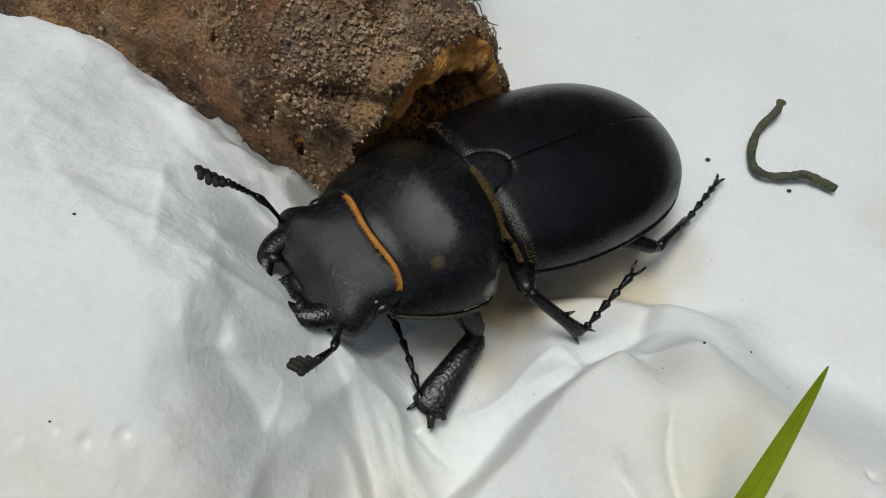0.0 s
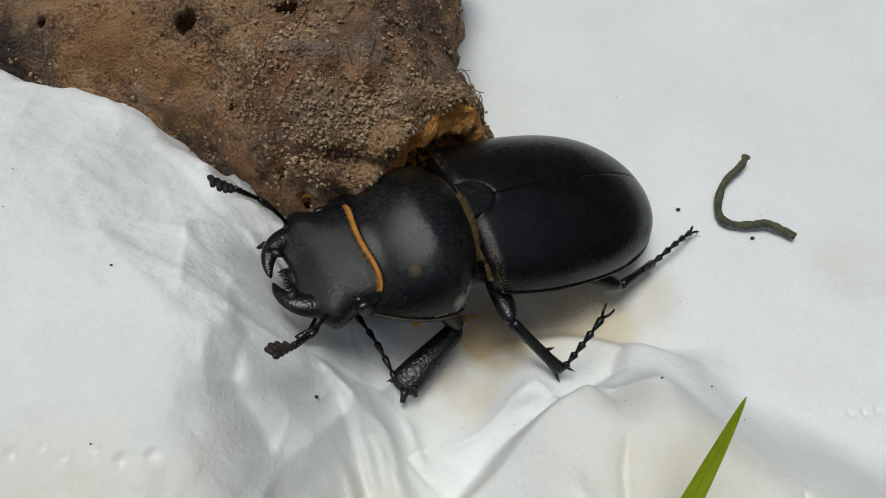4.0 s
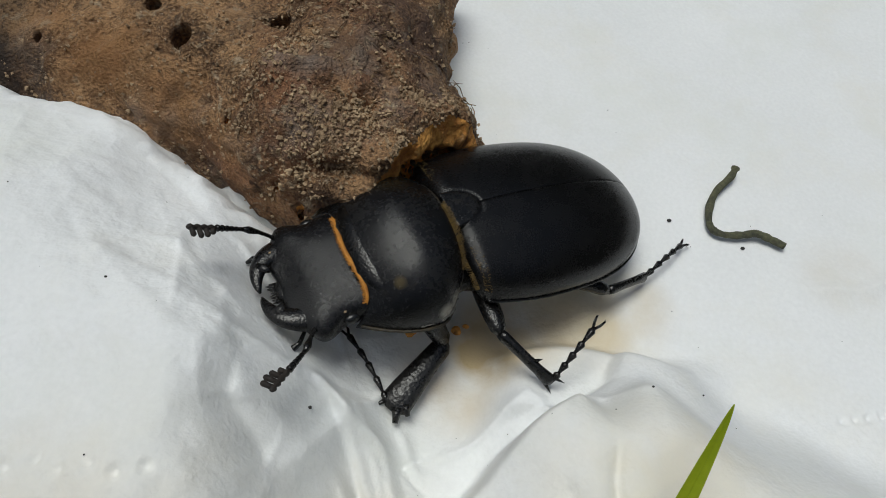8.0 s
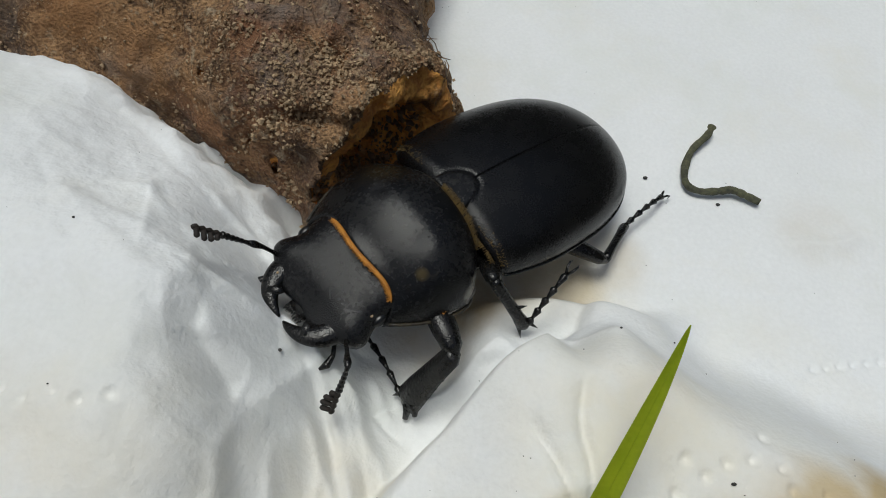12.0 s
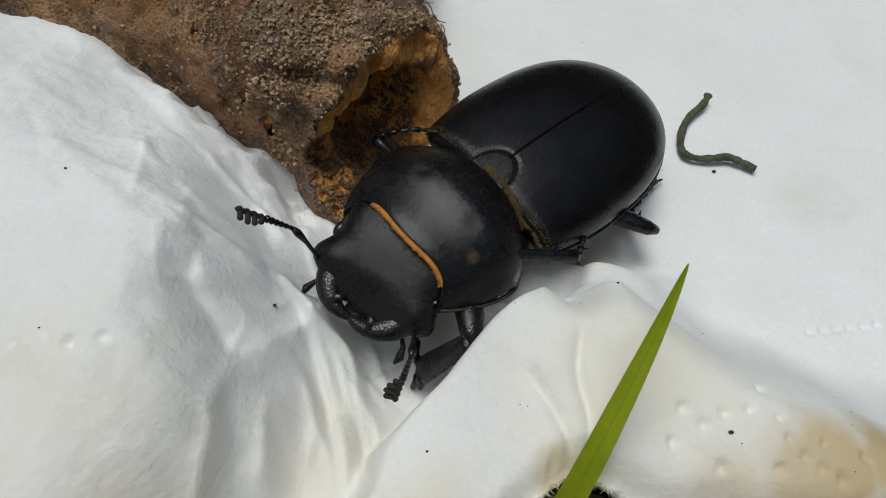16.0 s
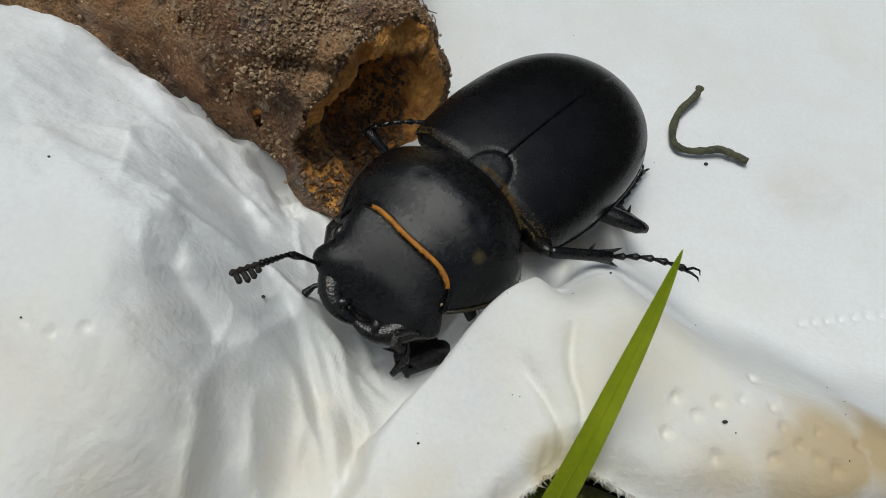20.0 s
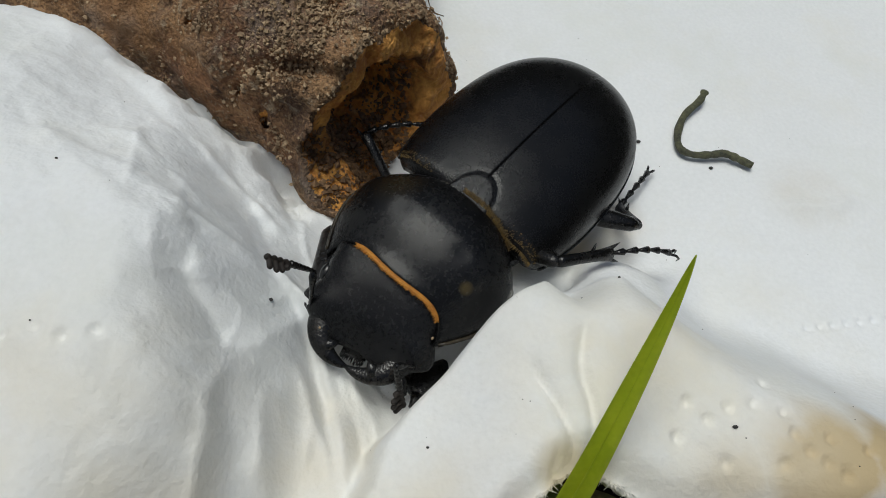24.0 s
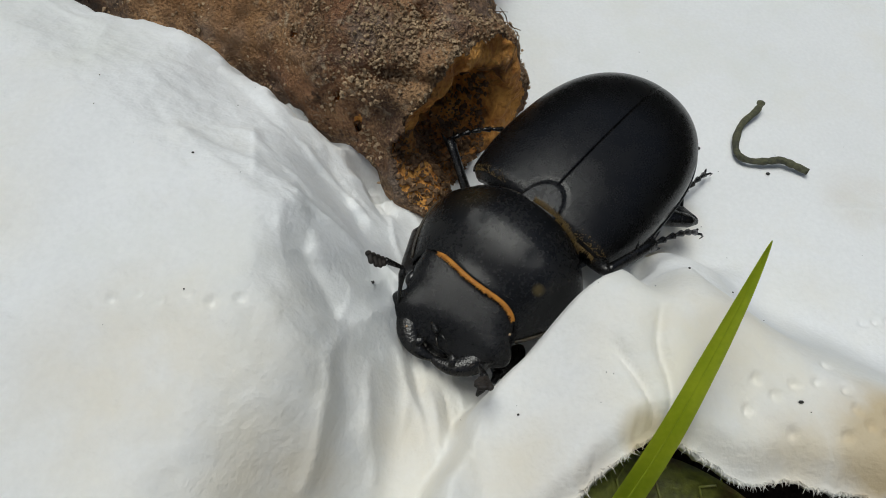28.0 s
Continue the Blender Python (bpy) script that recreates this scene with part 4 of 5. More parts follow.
def make_beetle():
    UNIT[0] = CM * BEETLE_SIZE
    beetle = tagged(new("stag_beetle"), "large black stag beetle with an orange collar standing on tissue paper", "beetle")
    for s in (1, -1):
        make_wing_case(beetle, s)
    bm = bmesh.new()
    # scutellum: a rounded plate, flush with the wing cases
    rows = []
    for k in range(12):
        rho = k / 11
        row = []
        for q in spread(-0.5, 0.5, 25):
            x, y = 0.02 - SC_LONG * rho * math.cos(q * math.pi), SC_WIDE * rho * math.sin(q * math.pi)
            s_ = (0.02 - x) / EL_LEN
            h = 0.80 + 0.20 * math.sin(math.pi / 2 * s_ / 0.45)
            z = EL_BASE + EL_HIGH * h * math.sqrt(max(0, 1 - (y / 0.8) ** 2)) - 0.004
            row.append(Vector((x, y, z + 0.004 * math.cos(rho * 1.2) - 0.03 * max(0, (rho - 0.9) / 0.1) ** 2)))
        rows.append(row)
    grid_mesh(bm, rows)
    bmesh.ops.remove_doubles(bm, verts=bm.verts, dist=1e-5)
    bmesh.ops.recalc_face_normals(bm, faces=bm.faces)
    bmesh.ops.solidify(bm, geom=bm.faces[:], thickness=0.012)
    part("scutellum", bm, M_PRON, beetle, "glossy rounded black plate between the wing cases")
    shield = make_pronotum(beetle)
    bm = bmesh.new()
    loft(bm, [(0.95, 0, 0.42), (0.8, 0, 0.40), (0.4, 0, 0.38), (0.0, 0, 0.40), (-0.5, 0, 0.44), (-1.2, 0, 0.46), (-1.8, 0, 0.50), (-2.1, 0, 0.53)],
         [(0.30, 0.12), (0.55, 0.20), (0.70, 0.24), (0.62, 0.25), (0.78, 0.26), (0.76, 0.24), (0.50, 0.16), (0.12, 0.05)], 20)
    part("abdomen", bm, M_LEG, beetle, "glossy black underside")
    head, jaws = make_head(beetle)
    moving = {"head": head, "pronotum": shield, "jaws": jaws}
    for side in ("left", "right"):
        moving["antenna", side] = make_antenna(beetle, 1 if side == "left" else -1)
        for kind in LEGS:
            moving[kind, side] = make_leg(beetle, kind)
    UNIT[0] = CM
    return beetle, moving


# ---------------------------------------------------------------- small things
def make_stem():
    bm = bmesh.new()
    pts = [Vector(p) + Vector((-0.05, -0.02, 0)) for p in ((3.07, 0.14, 0.12), (3.01, 0.03, 0.09), (2.84, -0.16, 0.07), (2.75, -0.35, 0.06), (2.71, -0.55, 0.06), (2.74, -0.67, 0.06), (2.86, -0.72, 0.06), (3.03, -0.71, 0.07), (3.16, -0.69, 0.08), (3.30, -0.74, 0.07), (3.45, -0.82, 0.06))]
    line, size = [], []
    rng = random.Random(2)
    for a, b, c, d in zip([pts[0]] + pts, pts, pts[1:], pts[2:] + [pts[-1]]):
        for k in range(5):
            t = k / 5
            line.append(0.5 * ((2 * b) + (c - a) * t + (2 * a - 5 * b + 4 * c - d) * t * t + (3 * b - a - 3 * c + d) * t ** 3))
            r = 0.038 * (0.85 + 0.3 * rng.random())
            size.append((r, r * 0.9))
    size[0] = size[1] = (0.047, 0.044)
    loft(bm, line, size, 9)
    return tagged(part("dry_stem", bm, M_STEM), "bent dry olive plant stem lying on white paper", "stem")


def blade(name, pts, wide, label):
    """A folded grass blade along a curve, tapering to a point."""
    bm = bmesh.new()
    pts = [Vector(p) for p in pts]
    rows = []
    n = 28
    for k in range(n):
        t = k / (n - 1)
        i = min(int(t * (len(pts) - 1)), len(pts) - 2)
        f = t * (len(pts) - 1) - i
        a, b, c, d = pts[max(i - 1, 0)], pts[i], pts[i + 1], pts[min(i + 2, len(pts) - 1)]
        p = 0.5 * ((2 * b) + (c - a) * f + (2 * a - 5 * b + 4 * c - d) * f * f + (3 * b - a - 3 * c + d) * f ** 3)
        w = wide * (1 - t ** 2.2) + 0.004
        side = Vector((0.87, -0.35, -0.15)).normalized()
        up = Vector((0.1, -0.6, 0.75))
        rows.append([p + side * (w * q) + up * (0.20 * w * q * q) for q in (-1, -0.6, -0.2, 0.06, 0.2, 0.6, 1)])
    grid_mesh(bm, rows)
    bmesh.ops.solidify(bm, geom=bm.faces[:], thickness=0.012)
    bmesh.ops.recalc_face_normals(bm, faces=bm.faces)
    ob = tagged(part(name, bm, M_GRASS), label, "grass")
    bm = bmesh.new()
    loft(bm, [row[3] + Vector((0, -0.002, 0.006)) for row in rows], [(max(wide * 0.09 * (1 - k / n), 0.002),) * 2 for k in range(n)], 6)
    part("midrib", bm, M_GRASS, ob, "pale raised midrib")
    return ob


def make_leaf(centre, size, turn, tilt):
    bm = bmesh.new()
    rows = []
    for k in range(17):
        t = k / 16
        w = size[1] * math.sin(math.pi * (0.04 + 0.93 * t)) ** 0.8
        rows.append([Vector((size[0] * (t - 0.5), w * q, 0.10 * q * q + 0.08 * math.sin(5 * t + 2 * q) - 0.02 * math.exp(-(q / 0.08) ** 2))) for q in spread(-1, 1, 15)])
    grid_mesh(bm, rows)
    bmesh.ops.solidify(bm, geom=bm.faces[:], thickness=0.015)
    bmesh.ops.transform(bm, matrix=pose(*centre, *tilt, turn), verts=bm.verts)
    ob = tagged(new("leaf"), "dull green leaf on dark soil beneath the paper", "leaf")
    part("leaf_blade", bm, M_LEAF, ob, "dull green blade with brown spots")
    bm = bmesh.new()
    loft(bm, [row[7] + Vector((0, 0, 0.012)) for row in rows], [(0.022 * (1 - k / 20),) * 2 for k in range(len(rows))], 6)
    bmesh.ops.transform(bm, matrix=pose(*centre, *tilt, turn), verts=bm.verts)
    part("midrib", bm, M_GRASS, ob, "pale green midrib")
    for side in (-1, 1):
        for k in range(3, 15, 3):
            bm = bmesh.new()
            loft(bm, [rows[k + q // 3][7 + side * q] + Vector((0, 0, 0.008)) for q in range(1, 7)], [(0.010, 0.010)] * 6, 5)
            bmesh.ops.transform(bm, matrix=pose(*centre, *tilt, turn), verts=bm.verts)
            part("vein", bm, M_LEAF, ob)
    return ob


def make_fibres():
    """Loose paper fibres along the torn edge."""
    rng = random.Random(21)
    bm = bmesh.new()
    for k in range(420):
        x = rng.uniform(0.55, 3.2)
        y = float(paper_edge(np.float64(x))) + 0.02
        z = float(paper_z(np.float64(x), np.float64(y)) + paper_detail(np.array([x]), np.array([y]))[0]) - 0.15
        far = rng.uniform(0.02, 0.065)
        turn = rng.gauss(-1.57, 0.7)
        a, b = Vector((x, y, z)), Vector((x + far * math.cos(turn), y + far * math.sin(turn), z + rng.uniform(-0.03, 0.02)))
        loft(bm, [a, a.lerp(b, 0.5) + Vector((0, 0, 0.006)), b], [(0.0035, 0.0035), (0.0028, 0.0028), (0.001, 0.001)], 4)
    return tagged(part("paper_fibres", bm, M_PAPER), "fine white fibres fraying from the torn paper edge", "fibres", kind="stuff")


def make_specks():
    """Dirt specks lying on the paper."""
    bm = bmesh.new()
    rng = random.Random(9)
    spots = [(-0.865, -3.17, 0.017), (2.27, -0.57, 0.026), (2.98, -0.85, 0.024), (1.62, -2.86, 0.011), (2.21, -3.97, 0.02), (0.33, -4.15, 0.011), (-2.28, -2.63, 0.012), (2.25, -2.6, 0.010)]
    spots += [(rng.uniform(-4, 4), rng.uniform(-4.2, 2.5), rng.uniform(0.003, 0.007)) for _ in range(60)]
    for x, y, r in spots:
        if y < paper_edge(np.float64(x)) + 0.2:
            continue
        z = float(paper_z(np.float64(x), np.float64(y)) + paper_detail(np.array([x]), np.array([y]))[0])
        blob(bm, (x, y, z + r * 0.5), (r, r * rng.uniform(0.6, 1), r * 0.7), sub=1)
    return tagged(part("dirt_specks", bm, M_SPECK), "tiny dark dirt specks scattered on the paper", "dirt", kind="stuff")


def make_ground():
    bm = bmesh.new()
    ring = [0, 2, 4, 6, 8, 11, 15, 25, 60, 200, 1000, 8000]
    rows = []
    for r in ring:
        rows.append([Vector((r * math.cos(a), r * math.sin(a) - 2, -0.75 + (0.12 * noise.noise((r * math.cos(a) * 0.9, r * math.sin(a) * 0.9, 0)) if r < 30 else 0))) for a in [2 * math.pi * k / 64 for k in range(64)]])
    grid_mesh(bm, rows, closed=True)
    bmesh.ops.remove_doubles(bm, verts=bm.verts, dist=1e-5)
    return tagged(part("ground", bm, M_SOIL), "dark bare soil under the paper", "ground", kind="structure")


def make_backdrop():
    """A far unseen ring, added to darken low reflections and side light; it closes the place."""
    bm = bmesh.new()
    rows = [[Vector(((900 + 60 * noise.noise((4 * math.cos(a), 4 * math.sin(a), h * 0.004))) * math.cos(a), (900 + 60 * noise.noise((4 * math.cos(a), 4 * math.sin(a), h * 0.004))) * math.sin(a), h + 80 * noise.noise((9 * math.cos(a), 9 * math.sin(a), 3)) * (h > 300))) for a in [2 * math.pi * k / 96 for k in range(96)]] for h in (-5, 150, 320, 520, 640)]
    grid_mesh(bm, rows, closed=True)
    return tagged(part("backdrop", bm, M_DARK_RING), "dark green shrubs far around", "shrubs", kind="structure")


make_ground()
make_backdrop()
make_paper()
log, log_verts, log_faces, log_wood = make_log()
make_crumbs(log_verts, log_faces, log_wood)
beetle, moving = make_beetle()
make_stem()
blade("grass_blade", [(0.72, -5.3, -0.8), (0.95, -4.85, 0.55), (1.20, -4.42, 1.25), (1.40, -4.02, 1.68), (1.56, -3.68, 2.00), (1.65, -3.46, 2.25)], 0.090, "fresh green grass blade rising past the paper edge")
make_leaf((1.25, -4.86, 0.62), (1.5, 0.60), 15, (8, -3))
make_leaf((2.6, -5.1, -0.2), (2.0, 0.6), -25, (8, 4))
blade("grass_blade", [(2.2, -5.2, -0.8), (2.05, -4.9, -0.1), (1.95, -4.6, 0.25), (1.9, -4.3, 0.4)], 0.06, "short green grass blade in the shade under the paper")
make_specks()
make_fibres()
bm = bmesh.new()
for cx, cy, r in ((-0.26, -2.08, 0.065), (-0.16, -2.02, 0.04), (0.16, -1.98, 0.055), (0.24, -1.92, 0.035)):
    for v in blob(bm, (cx, cy, float(paper_z(np.float64(cx), np.float64(cy))) + r * 0.5), (r, r * 0.8, r * 0.7), sub=2):
        v.co += Vector((cx, cy, 0)) * 0 + (v.co - Vector((cx, cy, v.co.z))) * 0.5 * noise.noise(v.co * 14)
tagged(part("wood_crumbs", bm, M_WOOD), "orange rotten wood crumbs lying on the paper", "wood crumbs", kind="stuff")

# ---------------------------------------------------------------- movement
# the beetle: seconds, place in centimetres, heading, pitch, roll, nod of the shield and head
BEETLE = [
    (0, -0.052, -1.829, 0.380, 216.8, -14.0, -0.6, 4.6),
    (0.5, -0.055, -1.834, 0.392, 217.3, -14.0, -0.8, 4.5),
    (1, -0.051, -1.850, 0.401, 217.3, -15.0, -0.1, 5.0),
    (1.5, -0.065, -1.668, 0.431, 211.3, -16.4, 1.5, 5.4),
    (2, -0.070, -1.639, 0.455, 208.6, -17.5, 1.5, 6.1),
    (2.5, -0.082, -1.622, 0.466, 208.6, -17.6, 1.0, 6.3),
    (3, -0.094, -1.603, 0.462, 207.3, -17.2, 0.4, 6.8),
    (3.5, -0.106, -1.618, 0.481, 209.1, -17.7, -0.2, 6.8),
    (5.5, -0.125, -1.655, 0.496, 210.8, -18.3, -1.0, 7.2),
    (6, -0.130, -1.651, 0.498, 210.5, -18.3, -0.8, 7.6),
    (6.5, -0.145, -1.617, 0.508, 209.0, -18.0, -0.5, 8.3),
    (7, -0.156, -1.606, 0.510, 209.2, -17.6, -0.5, 8.4),
    (7.5, -0.158, -1.635, 0.518, 210.2, -17.4, -1.3, 8.3),
    (8, -0.162, -1.626, 0.514, 210.4, -17.1, -1.4, 8.7),
    (8.5, -0.167, -1.619, 0.507, 210.8, -16.6, -1.4, 8.4),
    (9, -0.158, -1.629, 0.510, 210.6, -16.3, -1.5, 8.3),
    (9.5, -0.163, -1.617, 0.508, 211.4, -16.0, -1.1, 8.1),
    (10, -0.042, -1.678, 0.507, 214.9, -15.7, -1.9, 6.9),
    (10.5, 0.065, -1.809, 0.505, 219.4, -15.4, -3.1, 5.0),
    (11, 0.107, -1.917, 0.530, 221.5, -13.9, -4.5, 1.9),
    (11.5, 0.112, -1.868, 0.494, 222.7, -12.7, -5.0, 4.5),
    (12, 0.116, -1.894, 0.458, 223.6, -12.9, -5.2, 4.8),
    (12.5, 0.154, -1.875, 0.452, 224.5, -10.7, -5.8, 4.6),
    (15, 0.397, -1.964, 0.424, 226.6, -6.6, -5.3, -2.4),
    (15.5, 0.424, -2.027, 0.441, 226.0, -6.0, -6.1, -2.8),
    (16, 0.502, -2.066, 0.465, 226.9, -6.5, -6.9, -2.9),
    (16.5, 0.562, -2.101, 0.484, 228.2, -7.6, -7.9, -2.2),
    (17, 0.582, -2.149, 0.465, 231.6, -11.2, -7.6, 0.8),
    (17.5, 0.584, -2.113, 0.440, 232.0, -8.8, -8.7, -3.4),
    (18, 0.582, -2.087, 0.417, 231.9, -8.2, -8.9, -4.7),
    (18.5, 0.579, -2.083, 0.408, 232.0, -7.9, -8.8, -5.6),
    (19, 0.579, -2.067, 0.393, 231.8, -7.7, -9.0, -5.7),
    (19.5, 0.574, -2.062, 0.384, 231.7, -7.2, -9.4, -6.3),
    (20, 0.517, -2.077, 0.373, 231.4, -6.3, -10.1, -6.4),
    (20.5, 0.467, -2.094, 0.349, 231.6, -5.7, -10.5, -6.4),
    (21, 0.427, -2.088, 0.343, 231.5, -5.0, -9.7, -6.2),
    (21.5, 0.432, -2.082, 0.345, 231.6, -5.0, -9.0, -6.3),
    (23.5, 0.403, -2.232, 0.332, 234.7, -2.1, -8.3, -3.6),
    (24, 0.391, -2.236, 0.330, 234.3, -1.8, -8.4, -3.7),
    (24.5, 0.390, -2.235, 0.334, 234.2, -1.7, -8.6, -3.7),
    (25, 0.382, -2.243, 0.335, 233.5, -1.7, -8.3, -3.9),
    (25.5, 0.370, -2.251, 0.344, 233.1, -1.9, -8.5, -4.6),
    (26, 0.362, -2.266, 0.355, 232.6, -1.7, -8.0, -4.7),
    (26.5, 0.360, -2.275, 0.360, 232.0, -1.5, -7.0, -3.8),
    (27, 0.370, -2.278, 0.364, 231.3, -0.9, -6.3, -3.1),
    (27.5, 0.373, -2.296, 0.350, 231.8, -0.6, -6.0, -2.9),
    (28, 0.364, -2.348, 0.317, 234.6, 0.5, -5.4, -0.8),
]
# the head's turn and nod against the shield
HEAD_TURN = [(0, 0), (12, 2), (15, 13), (28, 12)]
HEAD_DROP = [(0, 4), (9.5, 4), (12, 12), (17, 25), (26, 24), (28, 14)]
# how far the mandibles close, in degrees
JAWS = [(0, 5), (9.5, 8), (12.5, 7), (14.5, 20), (21.5, 24), (24, 14), (25, 9), (27, 9), (28, 22)]
